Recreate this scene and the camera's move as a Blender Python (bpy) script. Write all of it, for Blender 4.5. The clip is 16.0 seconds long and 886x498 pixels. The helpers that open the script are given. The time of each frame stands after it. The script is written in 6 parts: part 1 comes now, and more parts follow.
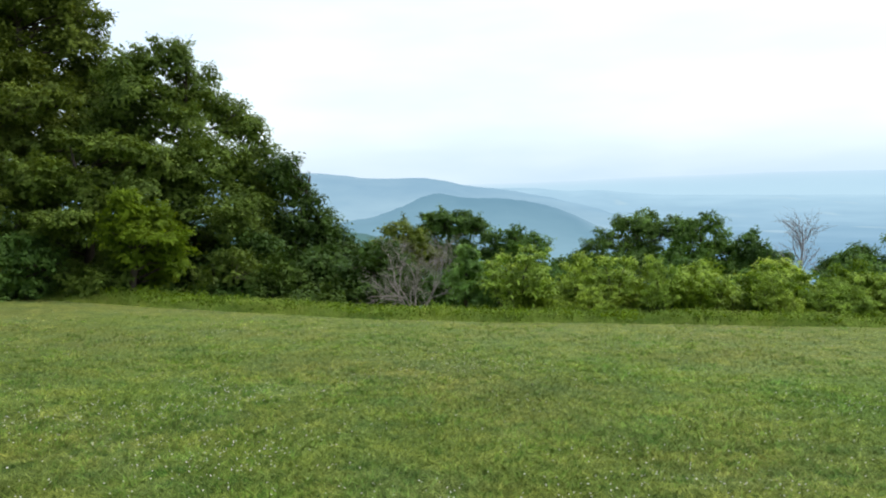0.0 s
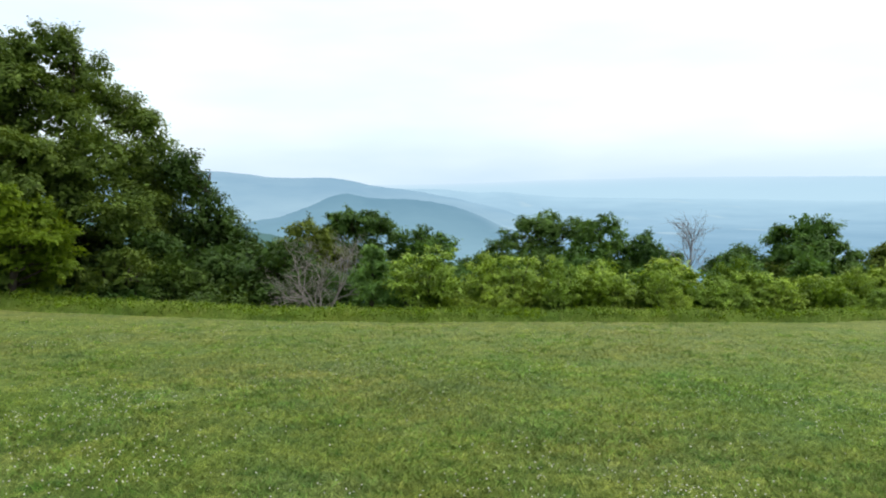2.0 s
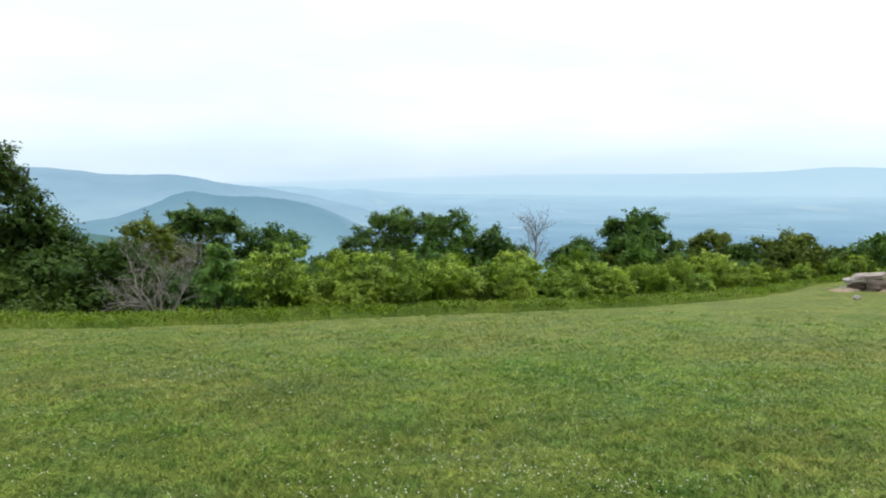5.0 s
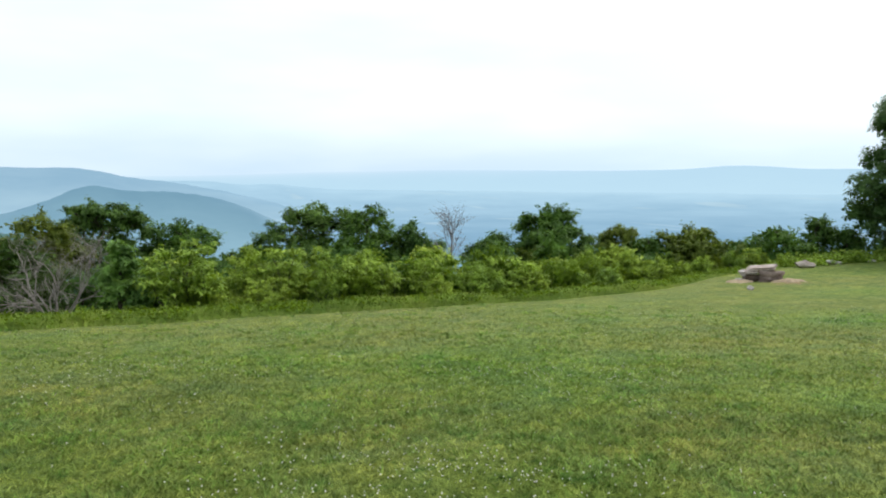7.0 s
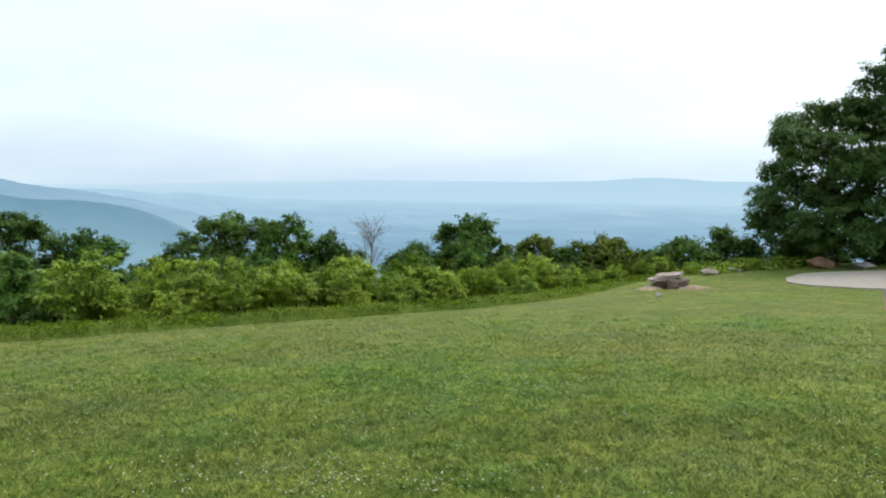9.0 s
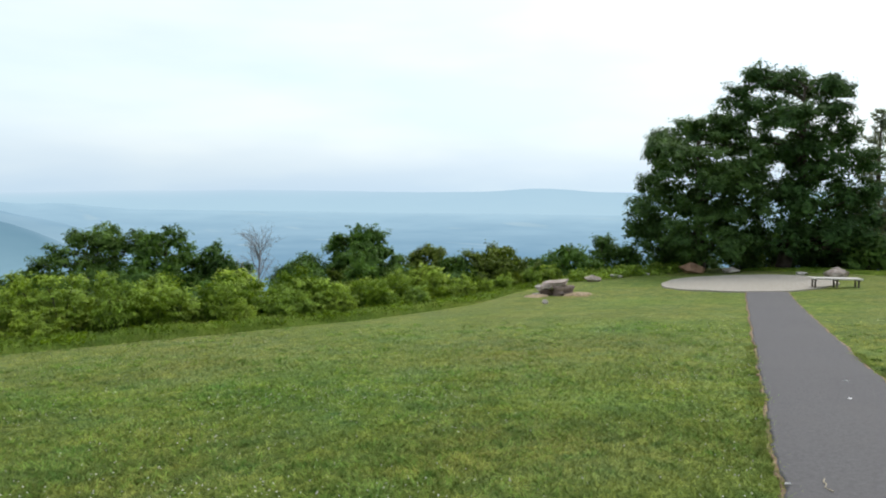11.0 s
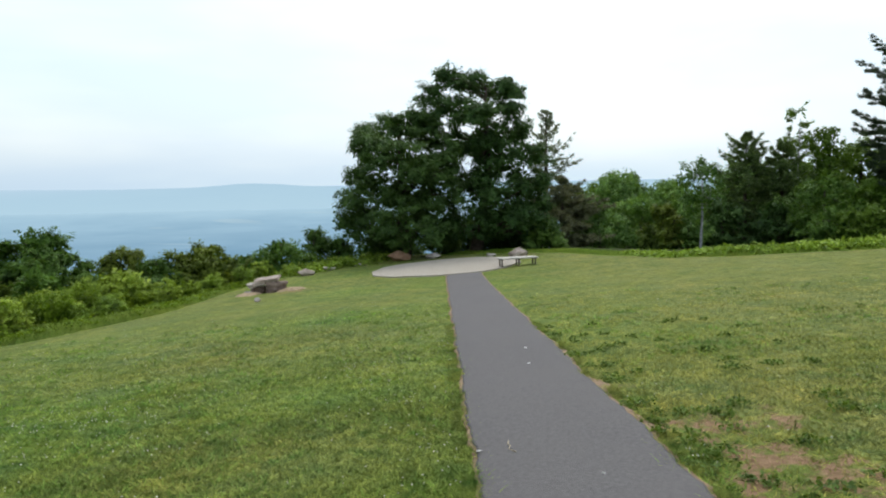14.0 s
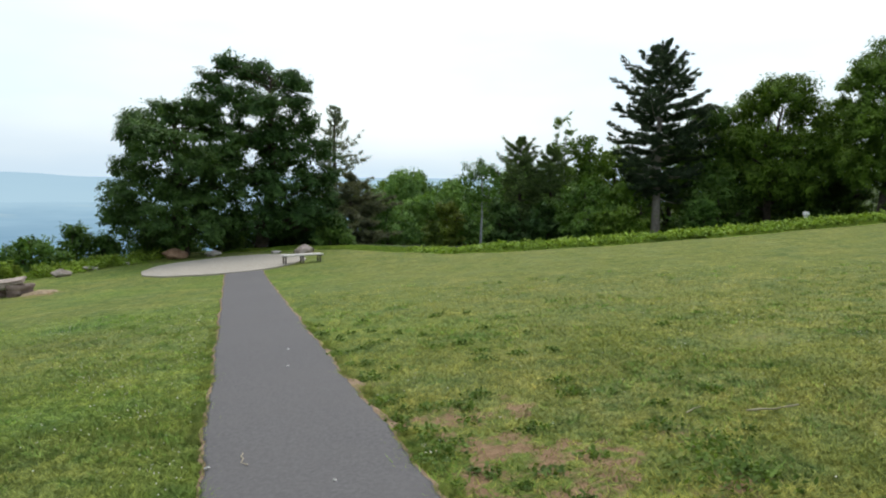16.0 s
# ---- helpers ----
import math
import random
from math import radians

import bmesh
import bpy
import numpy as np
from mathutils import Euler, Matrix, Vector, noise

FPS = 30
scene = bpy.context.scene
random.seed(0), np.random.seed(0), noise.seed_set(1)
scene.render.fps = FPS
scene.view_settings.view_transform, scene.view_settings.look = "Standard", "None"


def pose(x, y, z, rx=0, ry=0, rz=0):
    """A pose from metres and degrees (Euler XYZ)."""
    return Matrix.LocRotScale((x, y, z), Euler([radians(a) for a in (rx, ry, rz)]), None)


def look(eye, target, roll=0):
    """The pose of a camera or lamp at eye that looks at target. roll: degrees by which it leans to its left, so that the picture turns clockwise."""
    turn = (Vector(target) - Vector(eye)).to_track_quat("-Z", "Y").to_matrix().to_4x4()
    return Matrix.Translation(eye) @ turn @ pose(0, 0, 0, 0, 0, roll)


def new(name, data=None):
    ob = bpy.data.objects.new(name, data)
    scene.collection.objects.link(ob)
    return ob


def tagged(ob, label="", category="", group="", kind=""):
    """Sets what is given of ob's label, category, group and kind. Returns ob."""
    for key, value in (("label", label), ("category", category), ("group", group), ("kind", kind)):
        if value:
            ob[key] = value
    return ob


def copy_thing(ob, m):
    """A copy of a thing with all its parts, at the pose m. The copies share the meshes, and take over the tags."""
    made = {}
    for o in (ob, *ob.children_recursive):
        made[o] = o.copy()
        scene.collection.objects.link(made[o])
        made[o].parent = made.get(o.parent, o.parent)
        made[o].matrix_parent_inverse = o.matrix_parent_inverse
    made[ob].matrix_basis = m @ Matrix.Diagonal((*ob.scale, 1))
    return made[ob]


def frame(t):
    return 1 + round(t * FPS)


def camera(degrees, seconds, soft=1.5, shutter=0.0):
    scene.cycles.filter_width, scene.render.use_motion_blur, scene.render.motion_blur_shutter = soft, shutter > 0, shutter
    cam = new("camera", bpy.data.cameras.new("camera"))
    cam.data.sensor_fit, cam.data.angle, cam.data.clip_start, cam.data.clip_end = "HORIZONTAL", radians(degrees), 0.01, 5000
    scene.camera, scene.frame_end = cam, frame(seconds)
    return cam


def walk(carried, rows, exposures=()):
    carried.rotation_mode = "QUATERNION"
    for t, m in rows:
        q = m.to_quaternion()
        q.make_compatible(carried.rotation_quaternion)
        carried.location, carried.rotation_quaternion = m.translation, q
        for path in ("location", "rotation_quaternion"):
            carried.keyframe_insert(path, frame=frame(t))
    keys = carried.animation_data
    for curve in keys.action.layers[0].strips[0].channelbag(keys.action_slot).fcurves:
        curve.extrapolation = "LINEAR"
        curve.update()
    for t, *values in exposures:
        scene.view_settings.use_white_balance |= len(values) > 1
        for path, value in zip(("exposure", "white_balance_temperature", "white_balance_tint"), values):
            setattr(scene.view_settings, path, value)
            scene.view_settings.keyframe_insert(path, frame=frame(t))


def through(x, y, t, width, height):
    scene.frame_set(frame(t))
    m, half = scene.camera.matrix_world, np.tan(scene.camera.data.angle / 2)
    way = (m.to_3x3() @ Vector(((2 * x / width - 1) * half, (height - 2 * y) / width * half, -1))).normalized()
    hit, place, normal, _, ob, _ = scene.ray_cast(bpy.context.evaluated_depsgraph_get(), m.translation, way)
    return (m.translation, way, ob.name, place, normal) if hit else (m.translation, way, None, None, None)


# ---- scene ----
cam = camera(66.15, 16.0, soft=2.0)
ROWS = [  # seconds, metres, degrees
    (0.0, 0.000, -0.000, 1.575, 84.39, 2.00, -2.60),
    (0.5, 0.011, -0.013, 1.573, 84.45, 1.39, -4.29),
    (1.0, 0.026, -0.005, 1.566, 84.29, 1.38, -6.67),
    (1.5, 0.043, -0.004, 1.562, 84.20, 1.25, -8.71),
    (2.0, 0.053, 0.007, 1.557, 84.24, 1.22, -10.28),
    (2.5, 0.072, 0.020, 1.551, 84.25, 1.30, -12.08),
    (3.0, 0.085, 0.020, 1.550, 84.27, 1.13, -14.26),
    (3.5, 0.100, 0.016, 1.547, 84.23, 1.11, -16.37),
    (4.0, 0.121, 0.012, 1.546, 84.03, 1.34, -18.30),
    (4.5, 0.144, 0.013, 1.538, 83.89, 1.33, -20.38),
    (7.0, 0.236, 0.002, 1.518, 83.26, 0.74, -29.27),
    (7.5, 0.261, -0.011, 1.519, 83.36, 0.88, -30.75),
    (8.0, 0.282, -0.033, 1.519, 83.52, 0.66, -32.42),
    (10.5, 0.502, -0.123, 1.506, 84.81, 0.04, -41.74),
    (11.0, 0.526, -0.095, 1.506, 84.87, 0.09, -44.50),
    (11.5, 0.560, -0.095, 1.499, 84.57, 0.57, -47.33),
    (12.0, 0.589, -0.091, 1.495, 84.34, 0.83, -50.31),
    (12.5, 0.617, -0.099, 1.494, 84.36, 0.85, -53.98),
    (13.0, 0.655, -0.114, 1.502, 84.76, 0.81, -59.17),
    (13.5, 0.699, -0.121, 1.495, 84.42, 0.93, -63.71),
    (14.0, 0.752, -0.117, 1.489, 84.14, 1.03, -68.32),
    (14.5, 0.804, -0.162, 1.492, 83.74, 1.12, -74.83),
    (15.0, 0.890, -0.243, 1.487, 83.78, 0.47, -79.19),
    (15.5, 1.009, -0.359, 1.477, 84.31, -0.43, -83.41),
    (16.0, 1.042, -0.442, 1.475, 83.78, -0.55, -85.35),
]
walk(cam, [(t, pose(x, y, z, rx, ry, rz)) for t, x, y, z, rx, ry, rz in ROWS],
     exposures=[(0.0, 0.0), (7.0, -0.02), (10.5, -0.18), (13.0, -0.24), (16.0, -0.25)])

# ---- world and sun ----
SUN_EL, SUN_AZ = radians(56), radians(80)
world = bpy.data.worlds.new("overcast")
scene.world = world
world.use_nodes = True
wn = world.node_tree
wn.nodes.clear()


def link(tree, a, b):
    tree.links.new(a, b)


def sky_nodes():
    out = wn.nodes.new("ShaderNodeOutputWorld")
    sky = wn.nodes.new("ShaderNodeTexSky")
    sky.sky_type, sky.sun_disc = "NISHITA", False
    sky.sun_elevation, sky.sun_rotation = SUN_EL, SUN_AZ
    sky.dust_density, sky.air_density = 4.0, 1.2
    b1 = wn.nodes.new("ShaderNodeBackground")
    b1.inputs["Strength"].default_value = 0.05
    link(wn, sky.outputs[0], b1.inputs["Color"])
    co = wn.nodes.new("ShaderNodeTexCoord")
    sep = wn.nodes.new("ShaderNodeSeparateXYZ")
    link(wn, co.outputs["Generated"], sep.inputs[0])
    ramp = wn.nodes.new("ShaderNodeValToRGB")
    el = ramp.color_ramp.elements
    el[0].position, el[0].color = 0.0, (0.735, 0.885, 0.99, 1)
    el[1].position, el[1].color = 0.27, (0.93, 0.975, 1.03, 1)
    for where, tint in ((0.06, (0.805, 0.92, 0.995, 1)), (0.15, (0.825, 0.945, 1.02, 1))):
        el.new(where).color = tint
    link(wn, sep.outputs["Z"], ramp.inputs[0])
    mp = wn.nodes.new("ShaderNodeMapping")
    mp.inputs["Scale"].default_value = (1.2, 1.2, 5.0)
    link(wn, co.outputs["Generated"], mp.inputs[0])
    nz = wn.nodes.new("ShaderNodeTexNoise")
    nz.inputs["Scale"].default_value, nz.inputs["Detail"].default_value = 1.6, 4.0
    link(wn, mp.outputs[0], nz.inputs["Vector"])
    r2 = wn.nodes.new("ShaderNodeValToRGB")
    r2.color_ramp.elements[0].position, r2.color_ramp.elements[0].color = 0.38, (0.858, 0.917, 0.985, 1)
    r2.color_ramp.elements[1].position, r2.color_ramp.elements[1].color = 0.64, (1.05, 1.045, 1.03, 1)
    link(wn, nz.outputs["Fac"], r2.inputs[0])
    mul = wn.nodes.new("ShaderNodeMix")
    mul.data_type, mul.blend_type = "RGBA", "MULTIPLY"
    mul.inputs["Factor"].default_value = 1.0
    link(wn, ramp.outputs[0], mul.inputs["A"])
    link(wn, r2.outputs[0], mul.inputs["B"])
    glow = wn.nodes.new("ShaderNodeMapRange")
    for key, val in (("From Min", 0.45), ("From Max", 1.0), ("To Min", 1.0), ("To Max", 1.1)):
        glow.inputs[key].default_value = val
    link(wn, sep.outputs["X"], glow.inputs["Value"])
    lit = wn.nodes.new("ShaderNodeMix")
    lit.data_type, lit.blend_type = "RGBA", "MULTIPLY"
    lit.inputs["Factor"].default_value = 1.0
    link(wn, mul.outputs["Result"], lit.inputs["A"])
    link(wn, glow.outputs[0], lit.inputs["B"])
    b2 = wn.nodes.new("ShaderNodeBackground")
    b2.inputs["Strength"].default_value = 1.02
    link(wn, lit.outputs["Result"], b2.inputs["Color"])
    add = wn.nodes.new("ShaderNodeAddShader")
    link(wn, b1.outputs[0], add.inputs[0])
    link(wn, b2.outputs[0], add.inputs[1])
    link(wn, add.outputs[0], out.inputs[0])


sky_nodes()
sun = new("sun", bpy.data.lights.new("sun", "SUN"))
sun.data.energy, sun.data.angle, sun.data.color = 1.7, radians(22), (1.0, 0.96, 0.9)
sun.matrix_world = look((200 * math.sin(SUN_AZ) * math.cos(SUN_EL), 200 * math.cos(SUN_AZ) * math.cos(SUN_EL), 200 * math.sin(SUN_EL)), (0, 0, 0))


# ---- materials ----
def mat(name):
    m = bpy.data.materials.new(name)
    m.use_nodes = True
    m.node_tree.nodes.clear()
    return m, m.node_tree


def node(nt, kind, **values):
    n = nt.nodes.new(kind)
    for k, v in values.items():
        n.inputs[k.replace("_", " ")].default_value = v
    return n


def noise_tex(nt, scale, detail=3.0, rough=0.6, vec=None):
    n = node(nt, "ShaderNodeTexNoise", Scale=scale, Detail=detail, Roughness=rough)
    if vec is None:
        vec = nt.nodes.new("ShaderNodeNewGeometry").outputs["Position"]
    link(nt, vec, n.inputs["Vector"])
    return n.outputs["Fac"]


def ramp(nt, fac, stops):
    r = nt.nodes.new("ShaderNodeValToRGB")
    el = r.color_ramp.elements
    while len(el) < len(stops):
        el.new(0.5)
    for e, (p, c) in zip(el, stops):
        e.position, e.color = p, (*c, 1)
    link(nt, fac, r.inputs[0])
    return r.outputs[0]


def mix(nt, fac, a, b, blend="MIX"):
    m = nt.nodes.new("ShaderNodeMix")
    m.data_type, m.blend_type = "RGBA", blend
    for key, v in (("Factor", fac), ("A", a), ("B", b)):
        sock = [s for s in m.inputs if s.name == key and (s.type == ("VALUE" if key == "Factor" else "RGBA"))][0]
        if isinstance(v, (int, float)):
            sock.default_value = v
        elif isinstance(v, tuple):
            sock.default_value = (*v, 1)
        else:
            link(nt, v, sock)
    return [s for s in m.outputs if s.type == "RGBA"][0]


def math_node(nt, op, a, b):
    n = nt.nodes.new("ShaderNodeMath")
    n.operation = op
    for i, v in enumerate((a, b)):
        if isinstance(v, (int, float)):
            n.inputs[i].default_value = v
        else:
            link(nt, v, n.inputs[i])
    return n.outputs[0]


def solid(name, stops, scale, rough=0.8, bump=0.3, bump_scale=None, spec=0.3, second=None, obj_var=0.0):
    """A rough surface whose colour runs over the stops by noise, with relief."""
    m, nt = mat(name)
    out, bs = nt.nodes.new("ShaderNodeOutputMaterial"), node(nt, "ShaderNodeBsdfPrincipled", Roughness=rough)
    bs.inputs["Specular IOR Level"].default_value = spec
    c = ramp(nt, noise_tex(nt, scale, 6.0), stops)
    if second:
        c = mix(nt, ramp(nt, noise_tex(nt, second[0], 3.0), [(second[1], (0, 0, 0)), (second[2], (1, 1, 1))]), c, second[3])
    if obj_var:
        inf = nt.nodes.new("ShaderNodeObjectInfo")
        c = mix(nt, 1.0, c, ramp(nt, inf.outputs["Random"], [(0, (1 - obj_var,) * 3), (1, (1 + obj_var,) * 3)]), "MULTIPLY")
    link(nt, c, bs.inputs["Base Color"])
    b = node(nt, "ShaderNodeBump", Strength=bump, Distance=0.02)
    link(nt, noise_tex(nt, bump_scale or scale * 6, 8.0), b.inputs["Height"])
    link(nt, b.outputs[0], bs.inputs["Normal"])
    link(nt, bs.outputs[0], out.inputs[0])
    return m


def leafy(name, dark, mid, light, clump=1.3, through=0.35, gloss=0.06):
    """Foliage: each leaf has its own tone, clumps differ, light passes through."""
    m, nt = mat(name)
    out = nt.nodes.new("ShaderNodeOutputMaterial")
    isl = nt.nodes.new("ShaderNodeNewGeometry").outputs["Random Per Island"]
    c1 = ramp(nt, isl, [(0.0, tuple(0.35 * a + 0.65 * b for a, b in zip(dark, mid))), (0.55, mid), (1.0, tuple(0.5 * a + 0.5 * b for a, b in zip(light, mid)))])
    tone = ramp(nt, noise_tex(nt, clump, 3.0), [(0.3, (0.72, 0.76, 0.76)), (0.7, (1.3, 1.24, 1.1))])
    tone = mix(nt, 1.0, tone, ramp(nt, noise_tex(nt, clump * 3.6, 2.0), [(0.34, (0.64, 0.66, 0.7)), (0.66, (1.4, 1.37, 1.26))]), "MULTIPLY")
    inf = nt.nodes.new("ShaderNodeObjectInfo")
    tone = mix(nt, 1.0, tone, ramp(nt, inf.outputs["Random"], [(0, (0.84, 0.9, 0.9)), (1, (1.14, 1.08, 1.0))]), "MULTIPLY")
    col = mix(nt, 1.0, c1, tone, "MULTIPLY")
    bs = node(nt, "ShaderNodeBsdfPrincipled", Roughness=0.48)
    bs.inputs["Specular IOR Level"].default_value = gloss
    link(nt, col, bs.inputs["Base Color"])
    tr = nt.nodes.new("ShaderNodeBsdfTranslucent")
    link(nt, mix(nt, 1.0, col, (1.25, 1.2, 0.55), "MULTIPLY"), tr.inputs["Color"])
    mx = nt.nodes.new("ShaderNodeMixShader")
    mx.inputs[0].default_value = through
    link(nt, bs.outputs[0], mx.inputs[1])
    link(nt, tr.outputs[0], mx.inputs[2])
    link(nt, mx.outputs[0], out.inputs[0])
    return m


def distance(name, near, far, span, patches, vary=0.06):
    """Far backdrop of forest and pale fields: haze painted into its glow by distance."""
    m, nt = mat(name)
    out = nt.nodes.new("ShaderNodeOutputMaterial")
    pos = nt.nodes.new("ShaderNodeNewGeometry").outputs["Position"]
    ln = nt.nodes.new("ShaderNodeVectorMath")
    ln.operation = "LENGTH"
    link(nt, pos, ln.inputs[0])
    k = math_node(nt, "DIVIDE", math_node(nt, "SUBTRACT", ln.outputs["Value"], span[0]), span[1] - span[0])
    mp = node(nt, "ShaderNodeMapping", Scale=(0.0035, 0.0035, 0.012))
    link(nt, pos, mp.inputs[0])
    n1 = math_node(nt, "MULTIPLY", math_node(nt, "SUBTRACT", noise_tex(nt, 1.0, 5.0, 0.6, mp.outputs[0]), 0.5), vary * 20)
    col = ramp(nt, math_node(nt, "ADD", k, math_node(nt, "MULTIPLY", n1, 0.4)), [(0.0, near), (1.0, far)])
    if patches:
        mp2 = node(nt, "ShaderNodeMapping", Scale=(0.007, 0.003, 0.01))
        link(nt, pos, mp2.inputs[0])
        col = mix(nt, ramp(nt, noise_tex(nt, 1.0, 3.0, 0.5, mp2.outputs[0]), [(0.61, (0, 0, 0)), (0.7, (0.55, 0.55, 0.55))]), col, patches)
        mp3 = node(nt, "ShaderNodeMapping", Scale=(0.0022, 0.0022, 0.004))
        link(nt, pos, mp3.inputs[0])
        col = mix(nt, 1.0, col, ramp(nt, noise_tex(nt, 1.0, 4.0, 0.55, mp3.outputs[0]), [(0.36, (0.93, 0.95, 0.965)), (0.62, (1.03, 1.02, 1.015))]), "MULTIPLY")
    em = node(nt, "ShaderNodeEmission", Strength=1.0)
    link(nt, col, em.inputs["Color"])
    # the air mask thins the crests to transparent, standing in for haze
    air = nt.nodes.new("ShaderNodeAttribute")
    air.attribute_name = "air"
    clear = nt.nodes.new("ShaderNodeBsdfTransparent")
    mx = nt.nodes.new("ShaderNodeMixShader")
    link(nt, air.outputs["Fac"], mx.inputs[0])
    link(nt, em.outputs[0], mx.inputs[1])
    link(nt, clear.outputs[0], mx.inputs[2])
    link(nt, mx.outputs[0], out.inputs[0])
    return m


def lawn_colour(nt, dry):
    """Colour of the turf over the ground, the same for soil cover and blades; dry: share of dry grass, or of painted
    grazing-view paleness.
    """
    big = ramp(nt, noise_tex(nt, 0.5, 5.0), [(0.3, (0.115, 0.157, 0.037)), (0.5, (0.142, 0.185, 0.043)), (0.72, (0.184, 0.219, 0.057))])
    hue = ramp(nt, noise_tex(nt, 0.22, 2.0), [(0.35, (0.87, 1.04, 0.84)), (0.65, (1.06, 0.99, 1.12))])
    col = mix(nt, 1.0, big, hue, "MULTIPLY")
    col = mix(nt, dry, col, ramp(nt, noise_tex(nt, 0.9, 5.0), [(0.3, (0.125, 0.158, 0.036)), (0.7, (0.205, 0.222, 0.066))]))
    fine = ramp(nt, noise_tex(nt, 2.2, 3.0, 0.6), [(0.33, (0.8, 0.86, 0.84)), (0.67, (1.2, 1.13, 1.14))])
    lump = ramp(nt, noise_tex(nt, 14.0, 3.0, 0.6), [(0.34, (0.66, 0.72, 0.68)), (0.66, (1.3, 1.28, 1.28))])
    col = mix(nt, 1.0, mix(nt, 1.0, col, fine, "MULTIPLY"), lump, "MULTIPLY")
    col = mix(nt, 1.0, col, ramp(nt, noise_tex(nt, 6.0, 2.0, 0.5), [(0.35, (0.82, 0.85, 0.82)), (0.65, (1.22, 1.15, 1.15))]), "MULTIPLY")
    col = mix(nt, 1.0, col, ramp(nt, noise_tex(nt, 1.3, 3.0, 0.6), [(0.36, (0.92, 0.98, 1.15)), (0.5, (1.02, 1.01, 1.01)), (0.64, (1.055, 1.02, 0.96))]), "MULTIPLY")
    # scattered clumps of darker weeds
    weed = ramp(nt, noise_tex(nt, 4.2, 4.0, 0.65), [(0.57, (1.04, 1.03, 1.03)), (0.66, (0.6, 0.77, 0.66))])
    return mix(nt, 1.0, col, weed, "MULTIPLY")


def lawn_material():
    m, nt = mat("lawn")
    out, bs = nt.nodes.new("ShaderNodeOutputMaterial"), node(nt, "ShaderNodeBsdfPrincipled", Roughness=0.9)
    bs.inputs["Specular IOR Level"].default_value = 0.1
    dry = nt.nodes.new("ShaderNodeAttribute")
    dry.attribute_name = "dry"
    col = lawn_colour(nt, dry.outputs["Fac"])
    finer = ramp(nt, noise_tex(nt, 42.0, 4.0, 0.7), [(0.3, (0.62, 0.65, 0.62)), (0.7, (1.22, 1.19, 1.18))])
    col = mix(nt, 1.0, col, finer, "MULTIPLY")
    bare = nt.nodes.new("ShaderNodeAttribute")
    bare.attribute_name = "bare"
    k = math_node(nt, "ADD", bare.outputs["Fac"], math_node(nt, "MULTIPLY", math_node(nt, "SUBTRACT", noise_tex(nt, 4.2, 6.0, 0.75), 0.5), 2.6))
    soil = ramp(nt, noise_tex(nt, 12.0, 6.0), [(0.3, (0.18, 0.115, 0.062)), (0.7, (0.315, 0.21, 0.125))])
    col = mix(nt, ramp(nt, k, [(0.5, (0, 0, 0)), (0.75, (1, 1, 1))]), col, soil)
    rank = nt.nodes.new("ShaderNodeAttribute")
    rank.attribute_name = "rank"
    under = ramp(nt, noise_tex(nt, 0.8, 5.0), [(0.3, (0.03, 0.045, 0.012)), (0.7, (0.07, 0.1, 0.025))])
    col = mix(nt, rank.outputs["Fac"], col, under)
    link(nt, col, bs.inputs["Base Color"])
    b = node(nt, "ShaderNodeBump", Strength=0.6, Distance=0.03)
    link(nt, noise_tex(nt, 22.0, 8.0, 0.7), b.inputs["Height"])
    link(nt, b.outputs[0], bs.inputs["Normal"])
    link(nt, bs.outputs[0], out.inputs[0])
    return m


def blade_material(name, a, b, c, through=0.25, turf=None):
    """Grass: tone by blade, on the colour of the turf where it belongs to the lawn."""
    m, nt = mat(name)
    out = nt.nodes.new("ShaderNodeOutputMaterial")
    isl = nt.nodes.new("ShaderNodeNewGeometry").outputs["Random Per Island"]
    col = ramp(nt, isl, [(0.0, a), (0.6, b), (1.0, c)])
    if turf is None:
        tone = ramp(nt, noise_tex(nt, 0.5, 5.0), [(0.3, (0.7, 0.78, 0.82)), (0.5, (1.0, 1.0, 1.0)), (0.72, (1.35, 1.15, 1.2))])
        col = mix(nt, 1.0, col, tone, "MULTIPLY")
        col = mix(nt, 1.0, col, ramp(nt, noise_tex(nt, 3.4, 4.0), [(0.3, (0.66, 0.72, 0.68)), (0.7, (1.3, 1.22, 1.2))]), "MULTIPLY")
    else:
        col = mix(nt, 1.0, lawn_colour(nt, turf), col, "MULTIPLY")
    bs = node(nt, "ShaderNodeBsdfPrincipled", Roughness=0.7)
    bs.inputs["Specular IOR Level"].default_value = 0.1
    link(nt, col, bs.inputs["Base Color"])
    tr = nt.nodes.new("ShaderNodeBsdfTranslucent")
    link(nt, col, tr.inputs["Color"])
    # flat blades: normals are tipped skyward so they take light like the turf
    bend = nt.nodes.new("ShaderNodeVectorMath")
    bend.operation = "MULTIPLY_ADD"
    link(nt, nt.nodes.new("ShaderNodeNewGeometry").outputs["Normal"], bend.inputs[0])
    bend.inputs[1].default_value, bend.inputs[2].default_value = (0.25, 0.25, 0.25), (0, 0, 0.9)
    link(nt, bend.outputs[0], bs.inputs["Normal"])
    link(nt, bend.outputs[0], tr.inputs["Normal"])
    mx = nt.nodes.new("ShaderNodeMixShader")
    mx.inputs[0].default_value = through
    link(nt, bs.outputs[0], mx.inputs[1])
    link(nt, tr.outputs[0], mx.inputs[2])
    link(nt, mx.outputs[0], out.inputs[0])
    return m


